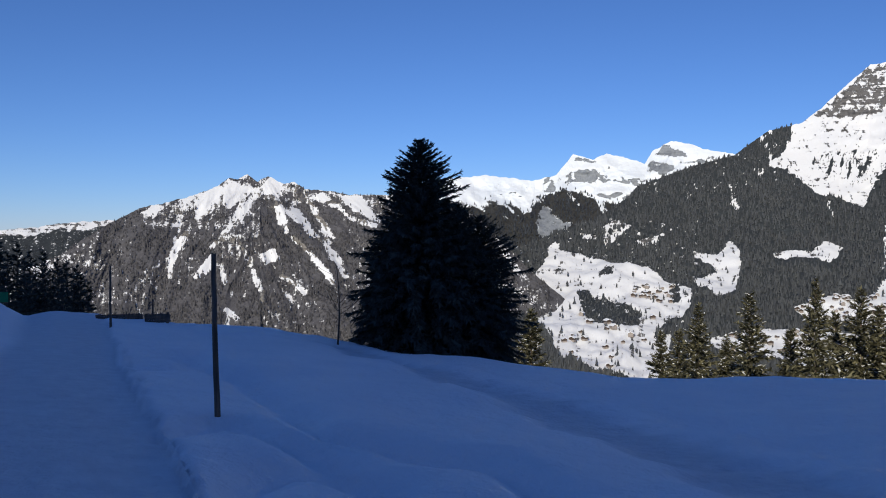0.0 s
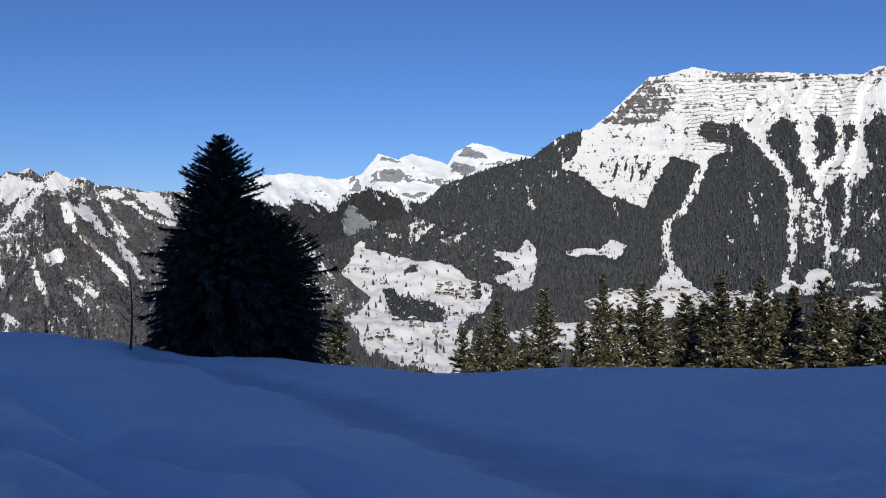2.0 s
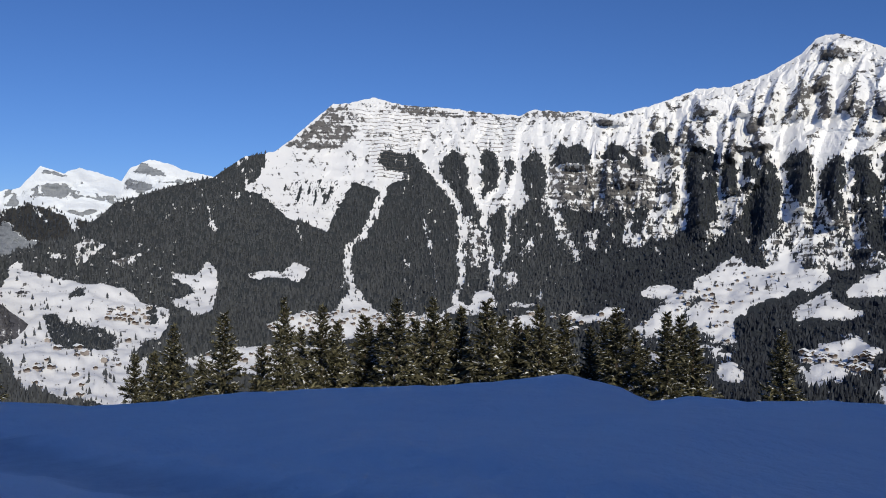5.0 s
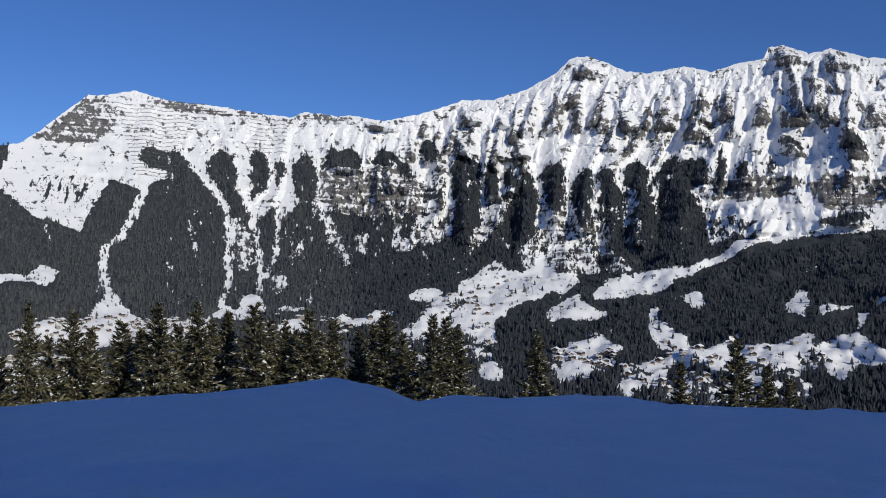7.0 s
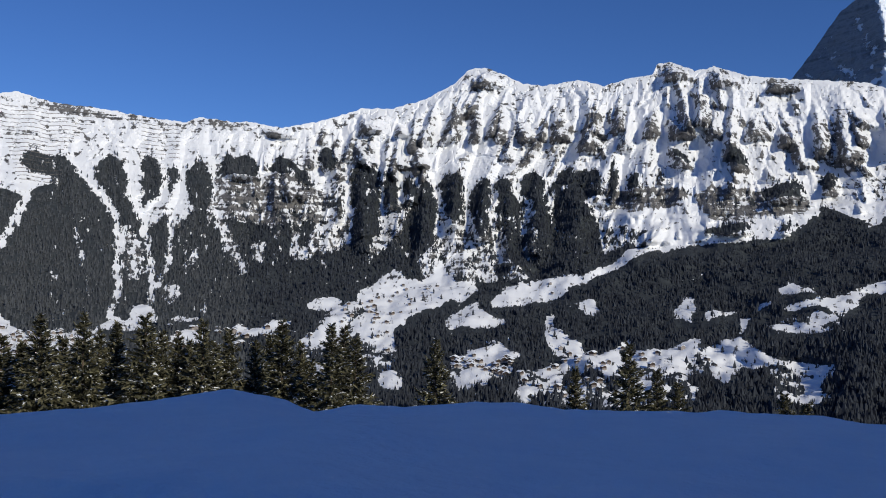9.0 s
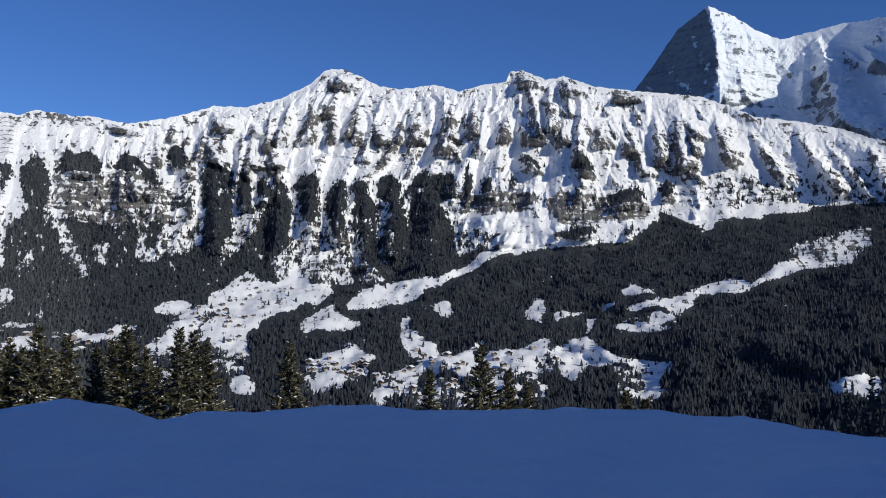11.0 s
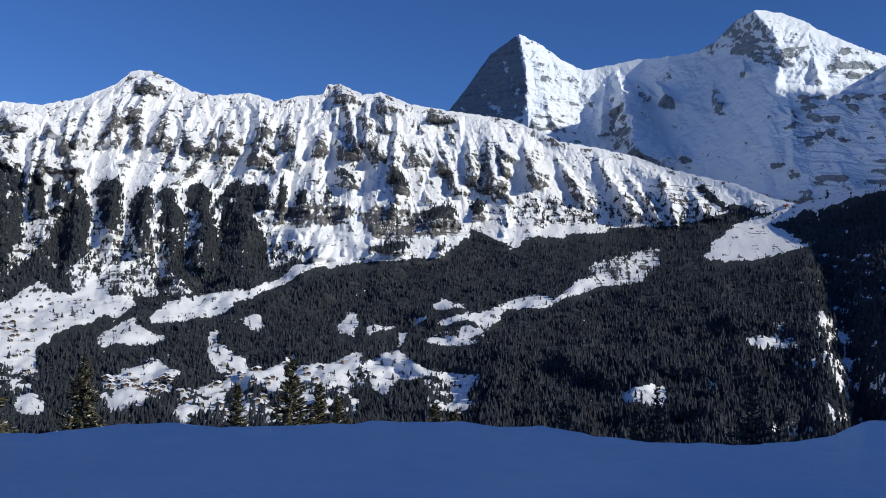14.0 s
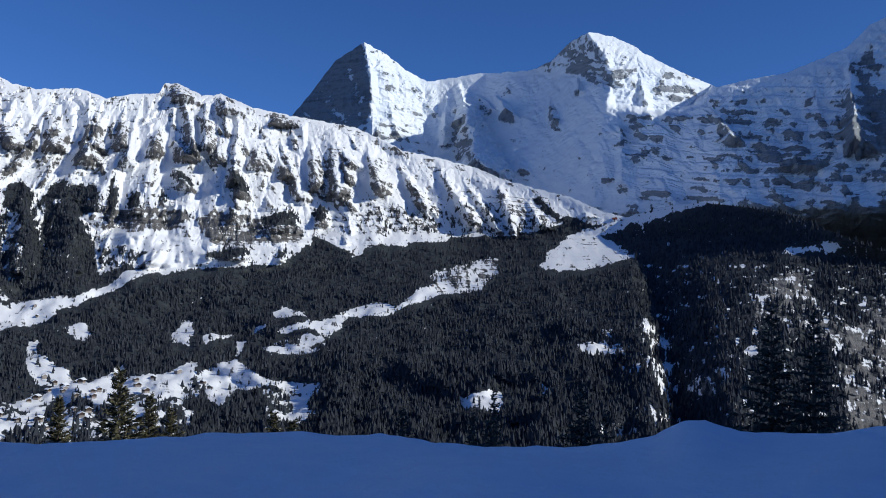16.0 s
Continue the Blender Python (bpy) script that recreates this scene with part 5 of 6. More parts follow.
GORGE_CHUTES = (
    ((-14.7, 3.1), (-15.9, 1.2)),
    ((-14.0, 3.4), (-15.2, 1.4), (-16.1, 1.1)),
    ((-12.7, 3.1), (-13.8, 0.7), (-15.1, -0.9)),
    ((-11.3, 3.5), (-10.9, 2.0), (-10.4, 0.2)),
    ((-10.4, 1.6), (-9.1, 0.5), (-7.8, -0.6), (-6.7, -1.9)),
    ((-9.1, 2.8), (-8.4, 1.3), (-7.3, -0.2)),
    ((-9.9, -0.2), (-8.4, -1.7), (-7.3, -3.2)),
    ((-8.0, 2.6), (-6.2, 1.1), (-4.5, 0.5)),
    ((-8.4, 1.7), (-7.6, -1.0), (-6.5, -2.8)),
    ((-17.3, -0.2), (-17.7, -2.7)),
    ((-16.6, 0.2), (-17.0, -0.9)),
    ((-15.2, -1.7), (-16.1, -2.7)),
    ((-12.4, -2.4), (-11.9, -4.3)),
    ((-10.6, -2.8), (-9.1, -3.9)),
    ((-14.2, -4.9), (-13.5, -5.5)),
    ((-22.7, -1.8), (-21.7, -2.1)),
    ((-6.9, 2.4), (-5.0, 1.3)),
    ((-13.1, -0.9), (-12.6, -2.0)),
    ((-14.5, -2.0), (-14.2, -3.1)),
)
gorge = build_gorge()


# ---- ranges at the back ----
def build_back():
    g = Range(-2.0, 26.0, 0.09, -3.0, 110, BACK_LINE, (-3, 1, 6), (-2, 10, 26), ((3300, 3500, 3900), (3700, 3800, 4100), (4200, 4250, 4450)))
    b, e, s, h = g.B, g.E, g.S, g.Z
    c1 = ridged((s + 0.4 * h) / 380, h / 420, 3, 251)
    g.R = g.R - (1 - 0.7 * step(0.85, 1, (e - g.low) / (g.top - g.low))) * (130 * (c1 - 0.6) + 30 * fbm(s / 90, h / 60, 4, 253))
    g.shape()
    woods = step(0.3, -0.6, e - line(((-2, 1.6), (6, 2.2), (8, 3.0), (12, 2.0), (26, 2.0)), b) - 1.1 * fbm(s / 170, h / 110, 4, 255))
    woods = woods * (1 - step(0.10, 0.2, fbm((s + 0.6 * h) / 60, h / 180, 4, 256)))
    ribs = ridged((s - 0.5 * h) / 150, h / 500, 3, 258)
    bare = 0.18 + 0.8 * (1 - g.N[..., 2] - 0.42) + 0.55 * (ribs - 0.6) + 0.42 * fbm((s + 0.3 * h) / 45, h / 45, 5, 257, 0.65)
    wb, we = b + 0.3 * fbm(s / 60, h / 40, 4, 259, 0.65), e + 0.22 * fbm(s / 50, h / 30, 4, 261, 0.65)
    for poly in BACK_WOODS:
        woods[inside(poly, wb, we)] = 0.9
    for poly in BACK_ROCKS:
        m = inside(poly, wb, we)
        bare[m] = 0.66 + 0.4 * fbm((s + 0.4 * h) / 40, h / 60, 4, 260)[m]
        woods[m] = 0
    g.woods = woods
    # GIANT's bluish colours stand in for distance haze on this range
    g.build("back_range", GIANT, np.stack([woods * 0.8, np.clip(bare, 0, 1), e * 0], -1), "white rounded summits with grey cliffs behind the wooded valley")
    f = Range(-42.0, -16.0, 0.1, -3.0, 60, ((-42, 0.1), (-27.3, 0.22), (-25.5, 0.39), (-23.9, 0.67), (-21.2, 0.86), (-16, 0.6)), (-3, 0, 2), (-42, -16), ((3700, 3700), (4200, 4200), (4500, 4500)))
    f.R = f.R - 60 * (ridged(f.S / 260, f.Z / 200, 3, 351) - 0.6)
    f.shape()
    w = step(0.25, 0.5, f.top - f.E + 0.35 * fbm(f.S / 60, f.Z / 40, 4, 353, 0.65)) * 0.62
    br = 0.25 + 0.5 * fbm(f.S / 80, f.Z / 30, 4, 355)
    f.build("distant_plateau", ALPS, np.stack([w, np.clip(br, 0, 1), w * 0], -1), "far snow-covered plateau above a blue-shaded wooded flank")
    return g


BACK_ROCKS = (
    ((6.6, 1.9), (6.3, 1.2), (6.2, 0.2), (6.5, -0.2), (7.3, -0.1), (8.7, 0.6), (7.6, 1.0), (7.0, 1.8)),
    ((8.1, 3.4), (8.5, 4.1), (9.6, 4.2), (10.4, 3.9), (9.9, 3.4), (8.9, 3.4)),
    ((13.3, 4.4), (13.7, 4.7), (14.8, 4.5), (15.3, 4.2), (14.4, 3.8), (13.4, 4.0)),
    ((13.9, 5.2), (14.4, 5.7), (15.3, 5.4), (16.0, 4.9), (14.4, 5.0)),
    ((6.8, 2.9), (7.2, 3.5), (7.5, 3.2), (7.3, 2.8)),
    ((8.7, 4.8), (8.8, 5.1), (9.9, 4.8), (10.1, 4.7)),
)
BACK_WOODS = (
    ((0.7, 1.7), (2.1, 1.8), (3.9, 1.0), (5.0, 1.2), (6.2, 1.6), (6.3, -0.0), (6.7, -0.4), (3.9, -1.1), (2.1, -0.4), (0.7, 0.3)),
    ((6.7, 2.6), (8.1, 2.8), (8.9, 1.9), (10.6, 1.4), (9.2, 0.5), (8.7, 0.6), (7.6, 1.1), (7.0, 1.8)),
)
BACK_LINE = (
    (-2, 3.3), (1.0, 3.74), (2.9, 3.92), (4.4, 3.73), (6.0, 3.53), (7.5, 3.89), (8.6, 5.25), (9.9, 4.86),
    (10.8, 5.25), (12.1, 4.94), (13.2, 4.55), (13.7, 5.34), (14.8, 5.96), (16.0, 5.75), (17.0, 5.36), (18.4, 5.08),
    (20, 4.9), (26, 4.5),
)
back = build_back()


def build_giants():
    """The high north faces that close the valley."""
    g = Range(75.0, 142.0, 0.10, 2.0, 190, GIANT_LINE, (2, 10, 20), (75, 100, 142), ((4000, 4000, 4000), (4300, 4300, 4200), (4620, 4620, 4500)))
    b, e, s, h = g.B, g.E, g.S, g.Z
    arete = line(((2, 82.6), (10, 83.1), (12.8, 83.2), (15.3, 82.95), (17.3, 82.5)), e)
    edge = b - (arete - 83.0) * (1 - step(84, 87, b)) + 0.16 * fbm(s / 70, h / 60, 4, 401, 0.6)
    edge = edge - line(((2, 0.4), (10, 0.6), (13.7, 1.3), (15.5, 1.7), (16.7, 1.1), (18, 0)), e) * step(92, 95, b) * (1 - step(103, 107, b))
    fold = line(((75, 620), (83.0, 0), (86.3, 330), (87.6, 380), (90.8, 345), (97.6, -430), (100.5, -210), (105, 140), (111, 60), (118, -200), (142, -300)), edge)
    shade = line(((75, 620), (83.0, 0), (86.3, 330), (87.6, 380), (90.8, 345), (97.6, -430), (106, -850), (118, -900), (142, -900)), edge)
    lit = step(-0.25, 0.25, e - line(((96, 16.5), (98, 14.6), (99.1, 13.5), (101, 13.0), (103.5, 12.8), (105, 13.6), (105.8, 14.4), (107, 15.0), (110, 17.5), (114, 21)), b) + 0.4 * fbm(s / 160, h / 120, 4, 402))
    fold = fold * lit + shade * (1 - lit)
    # buttresses and knobs that catch the sun
    iron, nose = np.zeros(e.shape), np.zeros(e.shape)
    for b0, e0, b1, e1, half, proud in ((88.9, 15.0, 90.4, 9.0, 2.5, 420), (91.4, 14.3, 92.2, 12.7, 1.0, 200), (88.2, 14.4, 88.0, 11.0, 0.6, 60), (90.0, 14.2, 92.0, 12.6, 0.9, 120), (95.0, 14.2, 95.3, 12.4, 0.6, 80),
                                        (96.9, 15.4, 97.0, 14.3, 0.5, 70), (93.0, 10.4, 93.2, 9.2, 0.8, 90), (99.7, 12.9, 99.9, 8.6, 0.9, 110), (102.0, 9.0, 103.5, 6.5, 1.0, 70), (105.2, 13.4, 106.8, 11.0, 0.8, 90),
                                        (84.2, 13.6, 84.9, 11.4, 0.7, 60), (83.4, 12.2, 83.7, 10.6, 0.35, 50), (100.9, 15.6, 101.4, 13.4, 0.7, 60), (98.6, 17.4, 98.8, 15.4, 0.5, 50), (113.6, 15.8, 113.9, 10.4, 1.3, 220), (110.2, 11.0, 110.6, 9.2, 1.8, 90)):
        facet(iron, nose, g, b0, e0, b1, e1, half, proud)
    g.R = np.minimum(g.R + fold * step(2, 7, e), 4850)
    g.Z = EYE + g.R * np.tan(np.radians(e))
    fade = 1 - 0.8 * step(0.93, 1.0, (e - g.low) / (g.top - g.low))
    pull = 40 * fbm((s - 0.3 * h) / 260, h / 420, 3, 451) + 24 * fbm((s + 0.2 * h) / 70, h / 150, 3, 452)
    deep, flow = carve(pull, 8.0, 2.6, 6, 0.8, 1.1, 130)
    rills = np.maximum(ridged((s - 0.5 * h) / 60, h / 220, 3, 454), ridged((s + 0.35 * h) / 55, h / 200, 3, 456)) - 0.7
    calm = 0.35 + 0.5 * step(82.6, 83.4, edge) * (1 - step(86, 89, b)) + 0.25 * step(97, 100, b)
    strata = fbm(s / 260, (h + 0.22 * s) / 34, 4, 457, 0.6)
    cracks = fbm((s + 0.3 * h) / 40, h / 60, 4, 458, 0.65)
    ledge = ((h + 0.15 * s + 30 * fbm(s / 300, h / 200, 2, 462)) / 60) % 1.0
    g.R = g.R - fade * (calm * (soften(deep, 30) - deep) + iron + 42 * calm * rills + 10 * cracks + 16 * np.minimum(ledge, (1 - ledge) * 4) * step(99, 102, b))
    g.shape()
    bare = 0.04 + 0.50 * (1 - soften(g.N[..., 2], 2) - 0.5) + 0.16 * strata + 0.20 * cracks + 0.10 * nose + 0.010 * np.clip(soften(deep, 8) - deep, -12, 12)
    bare = bare + 0.50 * (1 - step(82.5, 83.1, edge)) + (0.08 + 0.34 * strata) * step(83.1, 83.6, edge) * (1 - step(86.5, 88, edge)) + 0.26 * (0.05 + strata) * step(98, 101, b) * (1 - step(11, 13, e)) * (1 - lit)
    for poly in FACE_ROCKS:
        m = inside(poly, b + 0.4 * fbm(s / 50, h / 50, 4, 471, 0.65), e + 0.3 * fbm(s / 50, h / 50, 4, 472, 0.65))
        bare[m] += 0.24 + 0.3 * strata[m]
    bare = bare + 0.13 * step(103, 107, b) * (1 - step(12, 14, e)) + 0.08 * step(105, 108, b)
    bare = bare - 0.25 * (1 - step(3, 6, e))
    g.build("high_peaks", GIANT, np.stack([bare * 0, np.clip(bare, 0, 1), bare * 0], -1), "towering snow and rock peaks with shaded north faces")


FACE_ROCKS = (
    ((99.6, 13.1), (100.0, 9.7), (101.5, 10.2), (103.3, 11.0), (104.6, 12.9), (101, 12.9)),
    ((107.6, 10.4), (109.0, 10.8), (111, 10.3), (113, 10.6), (112.4, 9.2), (110, 9.3), (108.5, 9.7)),
    ((113.8, 15.4), (114.8, 16.0), (115.6, 14.0), (116.5, 10), (114.0, 9.5), (113.2, 11.0)),
    ((105.5, 13.4), (107.2, 12.6), (106.4, 11.6), (104.9, 12.2)),
    ((88.6, 12.2), (89.4, 12.4), (90.0, 9.9), (88.4, 9.6)),
    ((102.6, 15.4), (103.6, 15.1), (104.8, 13.8), (102.8, 13.6), (101.6, 14.2)),
    ((95.0, 13.6), (95.9, 13.2), (95.8, 11.6), (95.1, 12.0)),
    ((97.0, 16.8), (98.4, 16.2), (99.6, 14.4), (98.4, 14.8), (96.0, 15.4)),
    ((105.0, 10.2), (108.0, 10.0), (108.0, 9.3), (105.0, 9.5)),
    ((98.2, 17.6), (99.4, 17.0), (101.2, 15.8), (99.6, 14.8), (98.8, 16.0)),
    ((101.0, 8.0), (105.0, 7.6), (105.0, 6.9), (101.0, 7.2)),
)
GIANT_LINE = (
    (75, 9), (78.0, 12.49), (78.9, 13.63), (80.5, 15.89), (81.6, 16.67), (82.5, 17.26), (83.9, 16.61), (85.4, 15.59),
    (86.8, 14.91), (88.1, 15.13), (90.4, 15.53), (91.5, 15.55), (93.8, 15.74), (95.1, 16.27), (96.4, 17.49), (97.7, 18.10),
    (99.2, 17.77), (100.5, 17.20), (101.3, 16.65), (103.4, 15.51), (105.9, 14.34), (108.0, 14.74), (110.0, 14.94), (111.6, 15.48),
    (113.5, 16.13), (114.8, 17.29), (115.7, 17.66),
    (118, 18.6), (122, 20), (128, 19.5), (135, 16), (142, 13),
)
build_giants()


# ---- far woods ----
def plant(g, name, count, b0, b1, e0, e1, seed, tall, label, keep=0.35, mat=None, single=0):
    """Sows far trees over a sheet's wooded parts."""
    rng = np.random.default_rng(seed)
    b, e = rng.uniform(b0, b1, count), rng.uniform(e0, e1, count)
    place, i, j = g.at(b, e)
    jb = np.clip(i + np.rint(rng.normal(0, 2.2, count)).astype(int), 0, len(g.b) - 1)
    je = np.clip(j + np.rint(rng.normal(0, 1.2, count)).astype(int), 0, g.rows - 1)
    ok = (g.woods[je, jb] > rng.uniform(keep, 0.9, count)) & (e < g.top[i] - 0.02)
    over = g.woods[np.clip(j + 4, 0, g.rows - 1), i] < 0.2
    ok &= ~(over & (rng.random(count) < 0.5))
    place = place[ok]
    clump = fbm(place[:, 0] / 60, place[:, 1] / 60, 3, seed + 40)
    high = rng.uniform(tall * 0.5, tall * 1.1, len(place)) * (1 + 0.55 * clump) * np.where(rng.random(len(place)) < 0.12, 1.35, 1)
    if g is ridge:
        jj, ii = j[ok], i[ok]
        front = np.zeros(len(jj), bool)
        for rows in (2, 4, 6, 8):
            front |= g.pasture[np.clip(jj + rows, 0, g.rows - 1), ii]
        high = high * np.where(front, 0.5, 1)
    if single:
        # lone trees on the open pastures
        b, e = rng.uniform(b0, b1, single), rng.uniform(e0, min(e1, 1.0), single)
        lone, i, j = g.at(b, e)
        ok = (g.woods[j, i] < 0.3) & (fbm(lone[:, 0] / 90, lone[:, 1] / 90, 3, seed + 50) + rng.uniform(-0.3, 0.3, single) > 0.12)
        place = np.concatenate([place, lone[ok]])
        high = np.concatenate([high, rng.uniform(0.45, 1.15, ok.sum()) * tall])
    far_trees(name, place, high, mat or FOREST, label, seed)


plant(ridge, "forest", 78000, 43, 121, -9.5, 8.0, 5, 15.0, "dense dark spruce forest on the valley sides", single=1700)
plant(ridge, "hazed_forest", 50000, 4.5, 43, -9.5, 8.0, 15, 13.5, "spruce wood on the valley side, greyed in colour for distance haze", mat=HAZED, single=2200)
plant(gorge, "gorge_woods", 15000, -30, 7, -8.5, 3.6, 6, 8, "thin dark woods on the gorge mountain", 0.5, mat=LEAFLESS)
plant(back, "back_woods", 9000, 0, 22, -2.0, 4.0, 7, 17, "snowy dark woods on the far flank", 0.3)


# ---- near trees ----
SHAPES = {"slim": ((0, 0.1, 0.3, 0.6, 0.9, 1), (0, 0.12, 0.34, 0.66, 1.0, 0.9)),
          "egg": ((0, 0.03, 0.06, 0.1, 0.2, 0.3, 0.42, 0.5, 0.6, 0.75, 0.88, 1), (0.01, 0.05, 0.11, 0.20, 0.38, 0.53, 0.63, 0.80, 0.92, 1.0, 0.94, 0.7)),
          "bush": ((0, 0.1, 0.3, 0.6, 0.85, 1), (0.03, 0.34, 0.7, 1.0, 0.95, 0.75))}


def spruce_mesh(height, radius, seed, gap, per, dense, snowy, full="slim"):
    """Arrays of a spruce: trunk, needle sprays and clumps of snow."""
    rng = np.random.default_rng(seed)
    quads, white = [], []
    z = 0.06 * height
    while z < height * 0.985:
        f = z / height
        n = max(3, int(per * (1 - 0.55 * f)))
        start = rng.uniform(0, 6.28)
        for k in range(n):
            a = start + k * 6.283 / n + rng.normal(0, 0.18)
            length = (radius * float(np.interp(1 - f, SHAPES[full][0], SHAPES[full][1])) + 0.06) * (rng.uniform(0.52, 1.15) if height > 12 else rng.uniform(0.66, 1.08)) * (1.16 if rng.random() < 0.14 else 1) * (1 + 0.20 * math.sin(2 * a + seed) * math.sin(5 * f + seed) + 0.16 * math.sin(3 * a + 17 * f) * math.sin(23 * f + seed))
            zz = z + rng.normal(0, gap * 0.4)
            m = max(3, int(dense * (0.35 + length / radius)))
            t = ((np.arange(m) + rng.uniform(0.2, 1.0, m)) / m) ** 0.75
            rise = 0.34 * f - 0.08
            bx, by = math.cos(a), math.sin(a)
            px, py = bx * length * t, by * length * t
            pz = zz + length * (rise * t * 2 - 0.55 * (1 - f * 0.9) * t * t + (0.10 if height > 12 else 0.16) * t ** 4)
            for side in (-1, 1, 0):
                w = length * (0.15 if height > 12 else 0.08) * (1.1 - 0.45 * t) * rng.uniform(0.5, 1.4, m) + (0.013 if height > 12 else 0.008) * height
                ang = a + side * rng.uniform(0.5, 1.0, m)
                dx, dy = np.cos(ang), np.sin(ang)
                dz = rng.normal(-0.55, 0.4, m) + 1.0 * f * f
                wide = w * (rng.uniform(0.16, 0.30, m) if height > 12 else rng.uniform(0.13, 0.24, m))
                sx, sy = -dy * wide, dx * wide
                sz = rng.normal(0, 0.6, m) * wide
                base = np.stack([px, py, pz], -1)
                d = np.stack([dx * w, dy * w, dz * w], -1)
                sd = np.stack([sx, sy, sz], -1)
                q = np.stack([base + sd, base + d, base - sd], 1)
                quads.append(q)
                if snowy:
                    pick = rng.random(m) < snowy
                    if pick.any():
                        c = q[pick].mean(1, keepdims=True)
                        white.append(c + (q[pick] - c) * np.array([0.8, 0.8, 0.45]) + np.array([0, 0, 0.06]))
        z += gap * rng.uniform(0.8, 1.2) * (1 - 0.35 * f) * (1.8 if f < 0.35 and height > 12 else 1)
    q = np.concatenate(quads)
    return q.reshape(-1, 3), np.arange(len(q) * 3).reshape(-1, 3), (np.concatenate(white).reshape(-1, 3) if white else None)


def spruce(height, radius, seed, gap, per, dense, needles, snowy=0.0, label="", full="slim"):
    tree = new("spruce_tree")
    bm = bmesh.new()
    bmesh.ops.create_cone(bm, segments=9, radius1=height * 0.016 + 0.04, radius2=0.015, depth=height * 0.99, cap_ends=True, matrix=Matrix.Translation((0, 0, height * 0.495)))
    part("trunk", bm, BARK, tree)
    v, f, w = spruce_mesh(height, radius, seed, gap, per, dense, snowy, full)
    array_part("crown", v, f, needles, tree)
    if w is not None:
        array_part("snow_clumps", w, np.arange(len(w)).reshape(-1, 3), CLUMP, tree, "bits of white snow on the boughs")
    return tagged(tree, label, "tree")


def stand(tree, bearing, dist, top, turn, wide=1.0, first=False, height=16.0, group=""):
    """Sets a tree, or a copy of it, so that its tip stands at a rise seen from the path."""
    x, y = plan(bearing, dist)
    z = float(ground_height(np.array([float(bearing)]), np.array([float(dist)]))[0]) - 0.15
    k = (EYE + dist * math.tan(radians(top)) - z) / height
    m = Matrix.Translation((x, y, z)) @ Matrix.Rotation(radians(turn), 4, 'Z') @ Matrix.Diagonal((k * wide, k * wide, k, 1))
    if first:
        tree.matrix_basis = m
        return tree
    return copy_thing(tree, m @ Matrix.Diagonal((*(1 / v for v in tree.scale), 1)))


